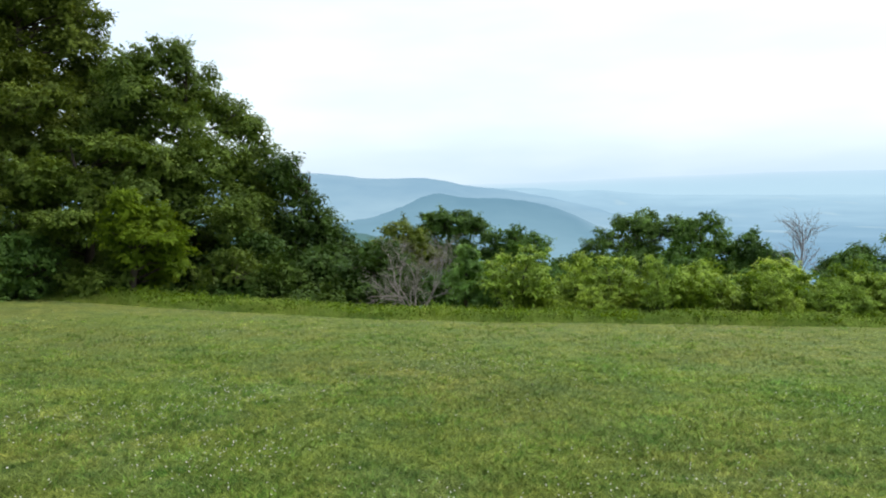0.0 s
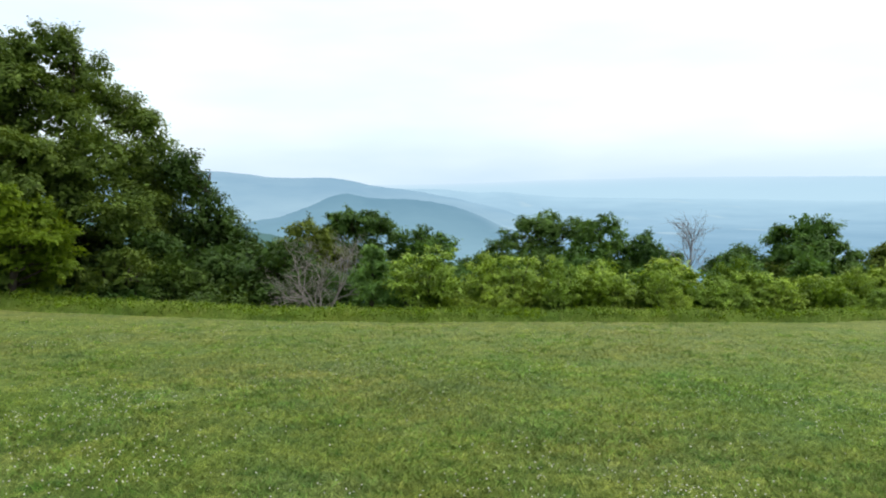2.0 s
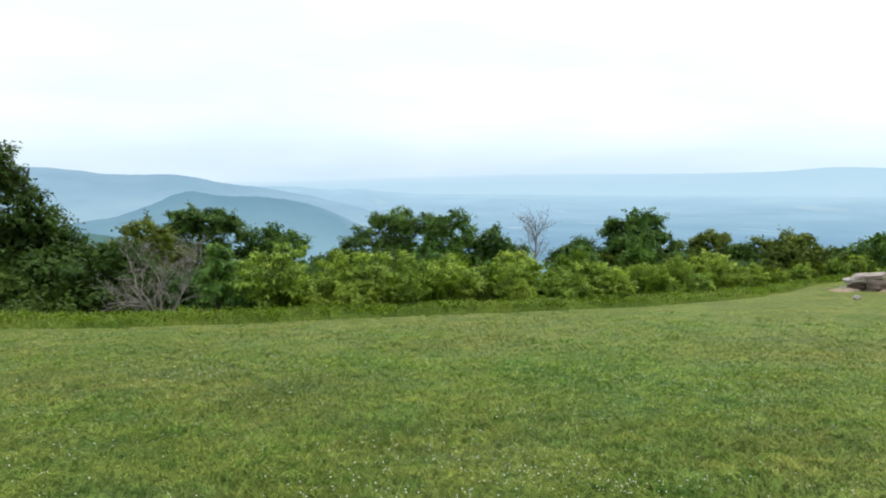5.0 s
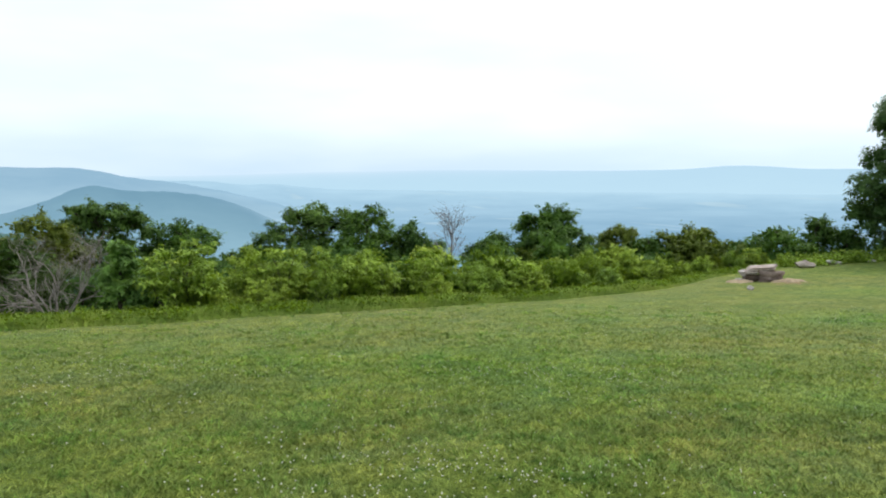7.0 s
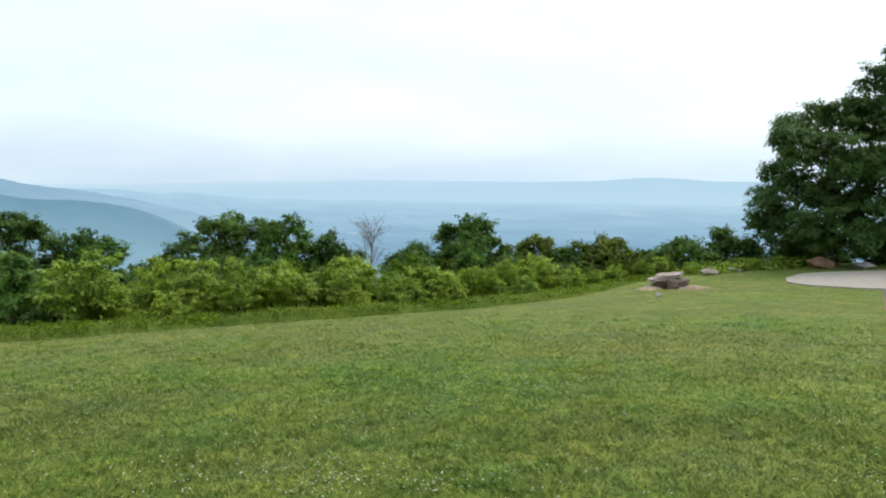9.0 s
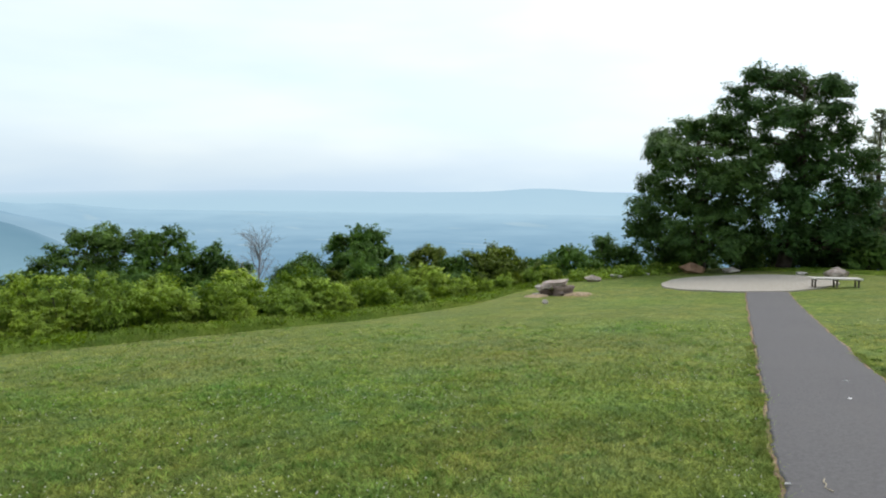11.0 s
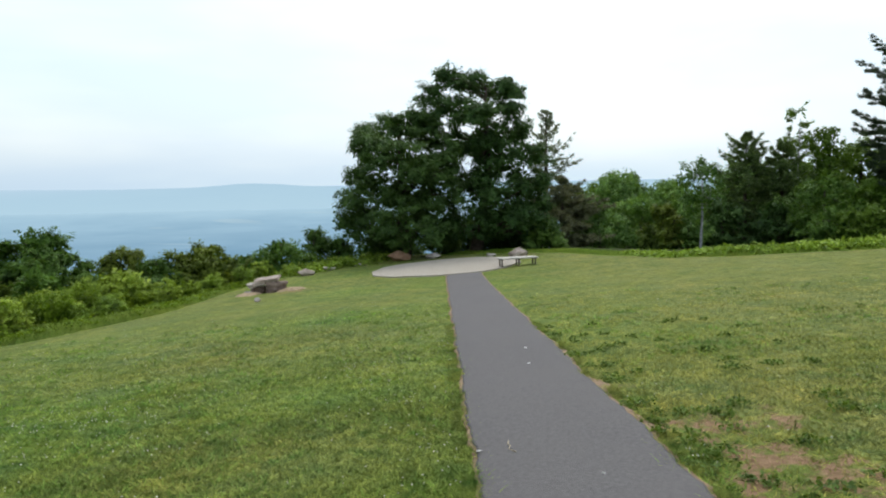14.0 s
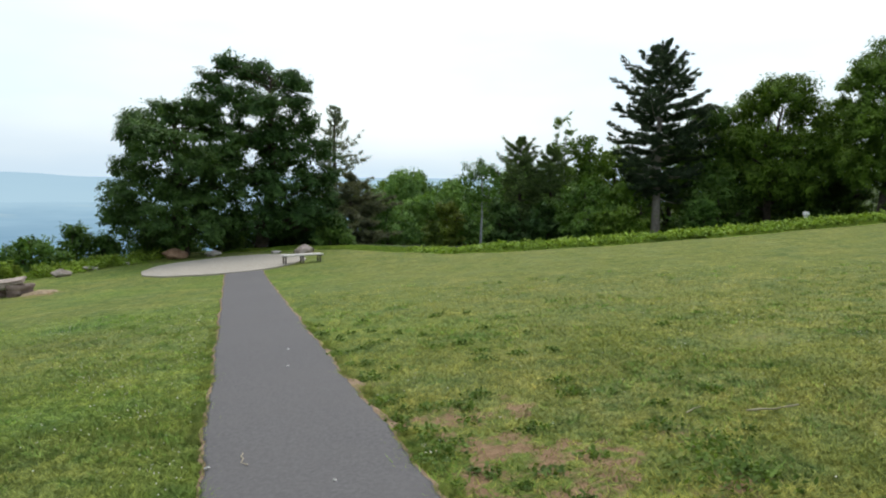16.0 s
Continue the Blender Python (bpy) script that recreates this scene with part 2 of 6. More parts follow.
LAWN = lawn_material()
BLADES = blade_material("grass_blades", (1.32, 1.3, 1.26), (1.98, 1.89, 1.86), (2.6, 2.36, 2.4), 0.45, 0.0)
DRY_BLADES = blade_material("dry_grass_blades", (1.5, 1.46, 1.34), (2.15, 2.06, 1.9), (2.8, 2.5, 2.5), 0.45, 0.85)
TUFTS = blade_material("tuft_blades", (1.26, 1.59, 1.26), (1.68, 2.06, 1.68), (2.4, 2.71, 2.28), 0.45, 0.15)
EDGE_GRASS = blade_material("edge_grass", (0.225, 0.36, 0.055), (0.325, 0.49, 0.077), (0.48, 0.585, 0.15), 0.4)
TALL = blade_material("tall_grass", (0.223, 0.378, 0.046), (0.328, 0.521, 0.0629), (0.472, 0.626, 0.121), 0.4)
ASPHALT = solid("asphalt", [(0.3, (0.107, 0.104, 0.104)), (0.7, (0.165, 0.16, 0.159))], 34, 0.9, 0.4, 180, 0.2, (0.8, 0.45, 0.85, (0.141, 0.136, 0.133)))
GRAVEL = solid("pale_gravel", [(0.3, (0.30, 0.27, 0.22)), (0.7, (0.46, 0.43, 0.37))], 14, 0.9, 0.6, 90, 0.2)
SOIL = solid("dry_soil", [(0.3, (0.24, 0.18, 0.115)), (0.7, (0.45, 0.36, 0.24))], 8, 0.95, 0.6, 40, 0.1)
VERGE = solid("worn_verge_soil", [(0.3, (0.2, 0.142, 0.088)), (0.7, (0.37, 0.275, 0.18))], 9, 0.95, 0.6, 40, 0.1)
STONE = solid("brown_stone", [(0.25, (0.09, 0.066, 0.055)), (0.5, (0.19, 0.142, 0.118)), (0.75, (0.35, 0.275, 0.235))], 3.5, 0.85, 0.8, 14, 0.2, (9.0, 0.62, 0.78, (0.32, 0.29, 0.25)), 0.15)
RED_STONE = solid("reddish_stone", [(0.25, (0.24, 0.13, 0.08)), (0.75, (0.5, 0.33, 0.22))], 4, 0.85, 0.7, 16, 0.2)
SLAB_STONE = solid("slab_stone", [(0.25, (0.21, 0.165, 0.135)), (0.5, (0.36, 0.3, 0.255)), (0.75, (0.52, 0.46, 0.4))], 4, 0.85, 0.8, 16, 0.2, (7.0, 0.58, 0.72, (0.2, 0.17, 0.15)))
PALE_STONE = solid("grey_stone", [(0.25, (0.22, 0.2, 0.18)), (0.75, (0.52, 0.48, 0.43))], 4, 0.85, 0.7, 16, 0.2, None, 0.15)
SLAB = solid("pale_bench_slab", [(0.3, (0.42, 0.40, 0.36)), (0.7, (0.60, 0.58, 0.54))], 9, 0.7, 0.2, 60, 0.3)
POST = solid("dark_bench_post", [(0.3, (0.09, 0.075, 0.06)), (0.7, (0.17, 0.145, 0.12))], 10, 0.8, 0.4, 50, 0.2)
BARK = solid("bark", [(0.3, (0.045, 0.036, 0.028)), (0.7, (0.12, 0.1, 0.08))], 6, 0.9, 0.9, 25, 0.1)
GREY_BARK = solid("grey_dead_wood", [(0.3, (0.24, 0.215, 0.19)), (0.7, (0.42, 0.38, 0.34))], 7, 0.9, 0.5, 30, 0.1)
PALE_BARK = solid("pale_bark", [(0.3, (0.23, 0.24, 0.25)), (0.7, (0.39, 0.4, 0.42))], 7, 0.9, 0.5, 30, 0.1)
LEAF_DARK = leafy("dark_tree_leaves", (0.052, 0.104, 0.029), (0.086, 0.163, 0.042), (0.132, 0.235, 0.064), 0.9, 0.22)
LEAF_OAK = leafy("dark_oak_leaves", (0.038, 0.079, 0.029), (0.063, 0.126, 0.044), (0.106, 0.198, 0.071), 0.9, 0.22)
LEAF_MID = leafy("maple_leaves", (0.062, 0.125, 0.031), (0.094, 0.18, 0.042), (0.138, 0.245, 0.064), 0.9, 0.25)
LEAF_OLIVE = leafy("olive_leaves", (0.08, 0.118, 0.025), (0.12, 0.17, 0.035), (0.178, 0.234, 0.058), 0.9, 0.25)
LEAF_BRIGHT = leafy("young_leaves", (0.094, 0.16, 0.016), (0.136, 0.218, 0.022), (0.19, 0.275, 0.037), 0.9, 0.4)
LEAF_SAP = leafy("sapling_leaves", (0.1, 0.2, 0.055), (0.145, 0.27, 0.08), (0.2, 0.34, 0.115), 0.9, 0.35)
LEAF_SUMAC = leafy("sumac_leaves", (0.143, 0.232, 0.038), (0.247, 0.356, 0.06), (0.385, 0.495, 0.105), 1.4, 0.2)
LEAF_WEED = leafy("lawn_weed_leaves", (0.095, 0.155, 0.04), (0.145, 0.22, 0.058), (0.2, 0.285, 0.08), 3.0, 0.3)
# darker copy of the tree leaves: grove shade put into the colour
LEAF_SHADED = leafy("shaded_leaves", (0.037, 0.069, 0.017), (0.06, 0.107, 0.025), (0.095, 0.16, 0.04), 0.9, 0.2)
# woodland leaves brightened: lit tone put into colour where the wood came out dark
LEAF_WOOD_LIT = leafy("lit_wood_leaves", (0.085, 0.165, 0.052), (0.132, 0.245, 0.074), (0.195, 0.335, 0.105), 0.7, 0.25)
LEAF_GROVE = leafy("grove_leaves", (0.088, 0.133, 0.029), (0.137, 0.196, 0.041), (0.208, 0.275, 0.07), 0.9, 0.25)
LEAF_WOOD = leafy("woodland_leaves", (0.066, 0.124, 0.022), (0.102, 0.182, 0.031), (0.152, 0.25, 0.047), 0.6, 0.2)
GREY_NEEDLES = leafy("grey_pine_needles", (0.11, 0.145, 0.105), (0.155, 0.195, 0.14), (0.21, 0.255, 0.185), 1.0, 0.25, 0.1)
NEEDLES = leafy("pine_needles", (0.035, 0.057, 0.034), (0.054, 0.084, 0.048), (0.083, 0.118, 0.07), 1.0, 0.18, 0.1)
CEDAR = leafy("cedar_needles", (0.125, 0.138, 0.092), (0.18, 0.192, 0.128), (0.25, 0.258, 0.175), 1.0, 0.2, 0.1)
DARK_CEDAR = leafy("dark_cedar_needles", (0.058, 0.1, 0.042), (0.09, 0.15, 0.058), (0.132, 0.205, 0.08), 1.0, 0.18, 0.1)
DRY_STEM = solid("dry_stem", [(0.3, (0.36, 0.31, 0.22)), (0.7, (0.55, 0.49, 0.37))], 20, 0.85, 0.2, 60, 0.1)
CLOVER = solid("clover_heads", [(0.3, (0.6, 0.59, 0.46)), (0.7, (0.8, 0.78, 0.68))], 20, 0.8, 0.0)
PAPER = solid("white_scrap", [(0.3, (0.7, 0.7, 0.68)), (0.7, (0.8, 0.8, 0.78))], 20, 0.8, 0.0)
# these glowing blues are haze colour, not the hills' own green
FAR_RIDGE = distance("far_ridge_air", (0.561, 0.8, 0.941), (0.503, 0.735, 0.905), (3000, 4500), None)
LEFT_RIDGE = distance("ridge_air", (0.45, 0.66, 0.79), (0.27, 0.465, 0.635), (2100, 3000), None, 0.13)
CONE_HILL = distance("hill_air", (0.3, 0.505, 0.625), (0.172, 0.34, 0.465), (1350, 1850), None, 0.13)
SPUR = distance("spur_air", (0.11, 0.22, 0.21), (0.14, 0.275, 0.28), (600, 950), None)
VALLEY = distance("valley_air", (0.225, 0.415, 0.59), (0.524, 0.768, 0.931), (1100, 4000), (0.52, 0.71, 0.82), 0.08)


# ---- building helpers ----
def mesh_from(name, verts, faces, smooth=False):
    """A mesh from an array of points and an array of equal-sided faces."""
    me = bpy.data.meshes.new(name)
    verts, faces = np.asarray(verts, dtype=np.float32), np.asarray(faces, dtype=np.int32)
    n, k = faces.shape
    me.vertices.add(len(verts))
    me.vertices.foreach_set("co", verts.ravel())
    me.loops.add(n * k)
    me.loops.foreach_set("vertex_index", faces.ravel())
    me.polygons.add(n)
    me.polygons.foreach_set("loop_start", np.arange(0, n * k, k, dtype=np.int32))
    me.update(calc_edges=True)
    if smooth:
        me.polygons.foreach_set("use_smooth", np.ones(n, dtype=bool))
    return me


def put(name, me, material, parent=None, label=""):
    ob = new(name, me)
    me.materials.append(material)
    ob.parent = parent
    return tagged(ob, label)


def part(name, bm, material, parent, label=""):
    me = bpy.data.meshes.new(name)
    bm.to_mesh(me)
    bm.free()
    return put(name, me, material, parent, label)


def thing(name, where, label, category, group="", kind=""):
    ob = new(name)
    ob.empty_display_size = 0.2
    ob.matrix_basis = where if isinstance(where, Matrix) else Matrix.Translation(where)
    return tagged(ob, label, category, group, kind)


def soft(s, k=1.0):
    return k * np.logaddexp(0, s / k)


EDGE_X = (-60, -30, -11.6, -6.0, -1.7, 1.9, 5.6, 8.5, 11.4, 16.0, 20.2, 24.5, 28.7, 60)
EDGE_Y = (50, 31, 19.4, 16.5, 14.7, 14.1, 14.1, 13.8, 13.7, 14.6, 16.3, 16.9, 16.2, 16.0)
HEDGE_Y = (-60, -14.3, -10.8, -6.7, -2.8, 1.2, 3.5, 6.3, 9.0, 13.0, 30.0)
HEDGE_X = (40, 27.3, 26.3, 25.5, 25.5, 26.0, 28.0, 30.5, 31.5, 32.0, 32.0)


def edge(x):
    """Where the mown lawn ends towards the valley."""
    return np.interp(x, EDGE_X, EDGE_Y)


def hedge(y):
    """Where the mown lawn ends towards the woodland."""
    return np.interp(y, HEDGE_Y, HEDGE_X)


def ground(x, y):
    """Height of the ground: a hillside meadow with a level shoulder, then a steep wooded slope."""
    x, y = np.asarray(x, float), np.asarray(y, float)
    u = 0.92 * x + 0.39 * y
    z = -0.006 - 0.054 * x - 0.0926 * y + 0.055 * (soft(u - 23, 1.6) - soft(u - 63, 5))
    s = y - edge(x)
    z = z - 0.26 * soft(s - 3.5, 1.2) + 0.16 * soft(s - 120, 20)
    z = z - 0.09 * soft(x - hedge(y) - 1.5, 1.0) + 0.09 * soft(x - hedge(y) - 60, 5)
    r = np.hypot(x, y)
    z = z + 0.012 * np.sin(1.7 * x + 0.6 * y) * np.sin(1.1 * y - 0.4 * x) * np.clip(r / 6, 0, 1)
    return np.maximum(z, -168 + 3 * np.sin(x * 0.01) * np.cos(y * 0.013))


def on_ground(x, y, lift=0.0):
    return Vector((x, y, float(ground(x, y)) + lift))


PATH_DIR, PATH_OFF, PATH_HALF = (0.927, 0.375), -1.21, 0.615
PATIO, PATIO_R = (26.22, 9.96), 3.15


def path_side(x, y):
    """Signed distance from the middle of the footpath."""
    return -PATH_DIR[1] * x + PATH_DIR[0] * y - PATH_OFF


def off_paving(x, y, gap=0.0):
    along, side = PATH_DIR[0] * x + PATH_DIR[1] * y, path_side(x, y)
    d = np.abs(side) > path_edge(along, np.sign(side)) + gap
    return (d | (along > 25.4)) & (np.hypot(x - PATIO[0], y - PATIO[1]) > PATIO_R + gap)


# bare patches: x, y, radius, strength
BARE = [(7.1, 0.68, 0.26, 0.7), (5.85, 0.2, 0.22, 0.7), (6.12, -0.12, 0.24, 0.66), (5.75, -0.12, 0.32, 0.82), (6.06, -0.56, 0.34, 0.76), (5.22, -0.48, 0.38, 0.84), (5.06, -0.85, 0.34, 0.8), (5.0, -1.16, 0.32, 0.7), (5.3, -1.6, 0.3, 0.44), (4.7, -0.45, 0.4, 0.7),
        (7.9, -2.8, 0.5, 0.44), (8.15, -3.1, 0.5, 0.44), (6.6, -0.4, 0.4, 0.4), (4.3, -1.6, 0.5, 0.53), (4.45, -0.95, 0.4, 0.66), (20.5, 13.5, 0.9, 0.9)]


def path_edge(s, side):
    """Half width of the footpath: its edges wander and crumble."""
    return PATH_HALF + 0.012 * np.sin(1.9 * s + 2 * side) + 0.008 * np.sin(4.7 * s - side) + 0.007 * np.sin(11.3 * s + 3 * side) + 0.006 * np.sin(27 * s + side)


def verge(s, side):
    """Width of the worn soil strip along the footpath."""
    w = 0.008 + 0.012 * np.sin(2.3 * s + side) + 0.012 * np.sin(5.9 * s + 2 * side) + 0.011 * np.sin(13.1 * s - side) + 0.01 * np.sin(31.7 * s + side) + 0.06 * np.maximum(0, np.sin(0.9 * s + 1.7 * side) - 0.7)
    return w + (np.asarray(side) < 0) * (0.13 * np.exp(-((s - 6.85) / 0.3) ** 2) + 0.1 * np.exp(-((s - 5.5) / 0.3) ** 2) + 0.06 * np.exp(-((s - 8.7) / 0.4) ** 2))


def bare_at(x, y):
    b = np.zeros(np.shape(x))
    for px, py, r, s in BARE:
        b = np.maximum(b, s * np.exp(-(((x - px) ** 2 + (y - py) ** 2) / r ** 2) ** 1.5))
    d = np.abs(np.hypot(x - PATIO[0], y - PATIO[1]) - PATIO_R)
    return np.maximum(b, 0.5 * np.exp(-(d / 0.2) ** 2))


# ---- ground ----
def build_ground():
    rings, spokes = 160, 320
    r = np.concatenate([[0], np.geomspace(0.6, 1500, rings)])
    a = np.linspace(0, 2 * np.pi, spokes, endpoint=False)
    x, y = np.outer(r, np.sin(a)).ravel(), np.outer(r, np.cos(a)).ravel()
    v = np.stack([x, y, ground(x, y)], 1)
    i, j = np.meshgrid(np.arange(rings), np.arange(spokes), indexing="ij")
    j2 = (j + 1) % spokes
    f = np.stack([i * spokes + j, i * spokes + j2, (i + 1) * spokes + j2, (i + 1) * spokes + j], -1).reshape(-1, 4)
    me = mesh_from("ground", v, f, True)
    # towards the valley edge the dry tone paints in grass paled by grazing view
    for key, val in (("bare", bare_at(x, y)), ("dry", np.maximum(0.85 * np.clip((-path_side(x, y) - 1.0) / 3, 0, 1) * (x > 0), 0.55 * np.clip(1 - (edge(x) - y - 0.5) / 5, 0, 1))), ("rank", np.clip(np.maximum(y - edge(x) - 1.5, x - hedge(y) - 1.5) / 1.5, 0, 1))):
        at = me.attributes.new(key, "FLOAT", "POINT")
        at.data.foreach_set("value", val.astype(np.float32))
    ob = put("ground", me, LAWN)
    tagged(ob, "mown green meadow with clover and bare soil patches", "ground", kind="structure")


def build_path():
    s = np.arange(-14, 25.5, 0.05)
    sink = 0.014 * np.clip((s - 24.4) / 0.5, 0, 1)
    rows = []
    for side, share, lift in ((1, 1.0, -0.04), (1, 1.0, 0.024), (1, 0.96, 0.032), (1, 0.5, 0.038), (1, 0.0, 0.042), (-1, 0.5, 0.038), (-1, 0.96, 0.032), (-1, 1.0, 0.024), (-1, 1.0, -0.04)):
        o = PATH_OFF + side * share * path_edge(s, side)
        x, y = s * PATH_DIR[0] - o * PATH_DIR[1], s * PATH_DIR[1] + o * PATH_DIR[0]
        rows.append(np.stack([x, y, ground(x, y) + lift - sink], 1))
    n = len(s)
    v = np.concatenate(rows)
    f = np.array([(k * n + i, (k + 1) * n + i, (k + 1) * n + i + 1, k * n + i + 1) for k in range(len(rows) - 1) for i in range(n - 1)])
    tagged(put("footpath", mesh_from("footpath", v, f, True), ASPHALT), "grey asphalt footpath with crumbling edges", "footpath", kind="structure")


def build_patio():
    bm = bmesh.new()
    n, rings = 72, 8
    grid = []
    for k in range(rings + 2):
        row = []
        for i in range(n):
            a = 2 * math.pi * i / n
            r = PATIO_R * (1 + 0.05 * math.cos(2 * (a - 1.2))) * min(k, rings) / rings * (1 + (0.012 * math.sin(5 * a) + 0.01 * math.sin(13 * a)) * (k >= rings))
            x, y = PATIO[0] + r * math.sin(a), PATIO[1] + r * math.cos(a)
            row.append(bm.verts.new(on_ground(x, y, 0.045 if k <= rings else -0.06)))
        grid.append(row)
    for k in range(1, rings + 1):
        for i in range(n):
            bm.faces.new((grid[k][i], grid[k + 1][i], grid[k + 1][(i + 1) % n], grid[k][(i + 1) % n]))
    bm.faces.new(grid[1])
    bmesh.ops.delete(bm, geom=grid[0], context="VERTS")
    bmesh.ops.recalc_face_normals(bm, faces=bm.faces)
    tagged(part("gravel_terrace", bm, GRAVEL, None), "round pale gravel terrace at the path's end", "terrace", kind="structure")


# ---- far country ----
def ridge(name, label, material, dist, knots, foot, seed, fade):
    """A long mountain: bearing and crest elevation in degrees at a distance, with spurs running down to its foot."""
    rng = np.random.default_rng(seed)
    k = np.array(knots)
    az = np.linspace(k[0, 0], k[-1, 0], 260)
    el = np.interp(az, k[:, 0], k[:, 1])
    el = np.convolve(np.pad(el, 4, "edge"), np.ones(9) / 9, "valid")
    el = el + 0.035 * np.convolve(rng.normal(0, 1, 264), np.ones(5) / 5, "valid")
    crest = 1.575 + dist * np.tan(np.radians(el))
    rows, airs, lanes = [], [], 24
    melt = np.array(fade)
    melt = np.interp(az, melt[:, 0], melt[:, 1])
    for q in range(lanes + 1):
        f = q / lanes
        d = dist * (1.12 - 0.42 * f) if q else dist * 1.2
        ph = az * 0.9 + rng.uniform(0, 6)
        h = foot + (crest - foot) * (math.exp(-((f - 0.28) / 0.38) ** 2) if q else 0.0)
        h = h + (crest - foot) * 0.05 * np.sin(ph * 1.7) * (f > 0.4) * (1 - f)
        if q == 7:
            h, d = crest, dist
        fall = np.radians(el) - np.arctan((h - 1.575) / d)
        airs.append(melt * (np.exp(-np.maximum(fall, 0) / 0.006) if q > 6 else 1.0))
        rows.append(np.stack([d * np.sin(np.radians(az)), d * np.cos(np.radians(az)), h], 1))
    v, n = np.concatenate(rows), len(az)
    f = np.array([(q * n + i, q * n + i + 1, (q + 1) * n + i + 1, (q + 1) * n + i) for q in range(lanes) for i in range(n - 1)])
    me = mesh_from(name, v, f, True)
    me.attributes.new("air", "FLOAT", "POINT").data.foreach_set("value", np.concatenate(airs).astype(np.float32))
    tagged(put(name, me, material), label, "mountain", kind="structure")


def build_far():
    a = np.linspace(0, 2 * np.pi, 180, endpoint=False)
    r = np.geomspace(900, 4700, 40)
    x, y = np.outer(r, np.sin(a)).ravel(), np.outer(r, np.cos(a)).ravel()
    z = -166 + 2.5 * np.sin(x * 0.004) * np.cos(y * 0.003)
    i, j = np.meshgrid(np.arange(39), np.arange(180), indexing="ij")
    j2 = (j + 1) % 180
    f = np.stack([i * 180 + j, i * 180 + j2, (i + 1) * 180 + j2, (i + 1) * 180 + j], -1).reshape(-1, 4)
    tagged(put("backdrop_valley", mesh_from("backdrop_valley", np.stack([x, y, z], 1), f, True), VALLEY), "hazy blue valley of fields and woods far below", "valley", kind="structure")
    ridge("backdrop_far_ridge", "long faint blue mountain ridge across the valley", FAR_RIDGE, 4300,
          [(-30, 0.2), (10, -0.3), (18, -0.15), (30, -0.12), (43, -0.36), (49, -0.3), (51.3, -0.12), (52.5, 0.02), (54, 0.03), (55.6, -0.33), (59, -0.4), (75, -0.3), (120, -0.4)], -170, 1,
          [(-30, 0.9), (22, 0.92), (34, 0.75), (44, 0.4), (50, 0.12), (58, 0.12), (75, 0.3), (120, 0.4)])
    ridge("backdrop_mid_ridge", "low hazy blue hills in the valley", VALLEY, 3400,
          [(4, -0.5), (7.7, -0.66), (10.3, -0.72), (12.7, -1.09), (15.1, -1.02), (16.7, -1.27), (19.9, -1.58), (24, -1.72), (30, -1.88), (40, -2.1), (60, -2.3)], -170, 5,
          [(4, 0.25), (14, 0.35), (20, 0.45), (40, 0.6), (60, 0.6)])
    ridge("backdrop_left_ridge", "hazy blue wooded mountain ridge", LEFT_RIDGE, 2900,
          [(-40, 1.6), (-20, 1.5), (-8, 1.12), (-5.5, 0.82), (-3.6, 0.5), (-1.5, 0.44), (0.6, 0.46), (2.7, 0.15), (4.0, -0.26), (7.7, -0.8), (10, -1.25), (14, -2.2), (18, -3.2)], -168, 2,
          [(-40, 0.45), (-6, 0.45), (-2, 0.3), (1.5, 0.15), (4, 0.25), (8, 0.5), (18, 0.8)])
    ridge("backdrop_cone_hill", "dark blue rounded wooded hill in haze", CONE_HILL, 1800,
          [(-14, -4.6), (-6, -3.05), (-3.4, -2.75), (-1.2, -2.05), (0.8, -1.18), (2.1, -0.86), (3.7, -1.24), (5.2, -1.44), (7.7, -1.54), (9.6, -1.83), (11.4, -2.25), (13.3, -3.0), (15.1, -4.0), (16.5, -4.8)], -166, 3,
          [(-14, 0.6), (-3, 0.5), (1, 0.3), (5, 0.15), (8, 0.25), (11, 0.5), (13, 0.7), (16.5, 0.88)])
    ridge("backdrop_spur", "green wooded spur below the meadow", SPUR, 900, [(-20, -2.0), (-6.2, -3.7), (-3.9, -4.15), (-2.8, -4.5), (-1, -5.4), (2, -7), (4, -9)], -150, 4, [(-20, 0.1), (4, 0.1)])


def build_verges():
    s = np.arange(-6, 24.9, 0.06)
    for side in (1, -1):
        w = np.maximum(verge(s, side), 0.004)
        rows = []
        for off, lift in ((-0.04, 0.012), (0.0, 0.02), (0.6, 0.014), (1.0, -0.02)):
            o = PATH_OFF + side * (path_edge(s, side) + (off if off < 0 else off * w + 0.02))
            x, y = s * PATH_DIR[0] - o * PATH_DIR[1], s * PATH_DIR[1] + o * PATH_DIR[0]
            rows.append(np.stack([x, y, ground(x, y) + lift], 1))
        n = len(s)
        f = np.array([(k * n + i, (k + 1) * n + i, (k + 1) * n + i + 1, k * n + i + 1)[::-side] for k in range(3) for i in range(n - 1)])
        tagged(put("path_verge", mesh_from("path_verge", np.concatenate(rows), f, True), VERGE), "thin worn strip of bare soil along the footpath", "soil", kind="structure")


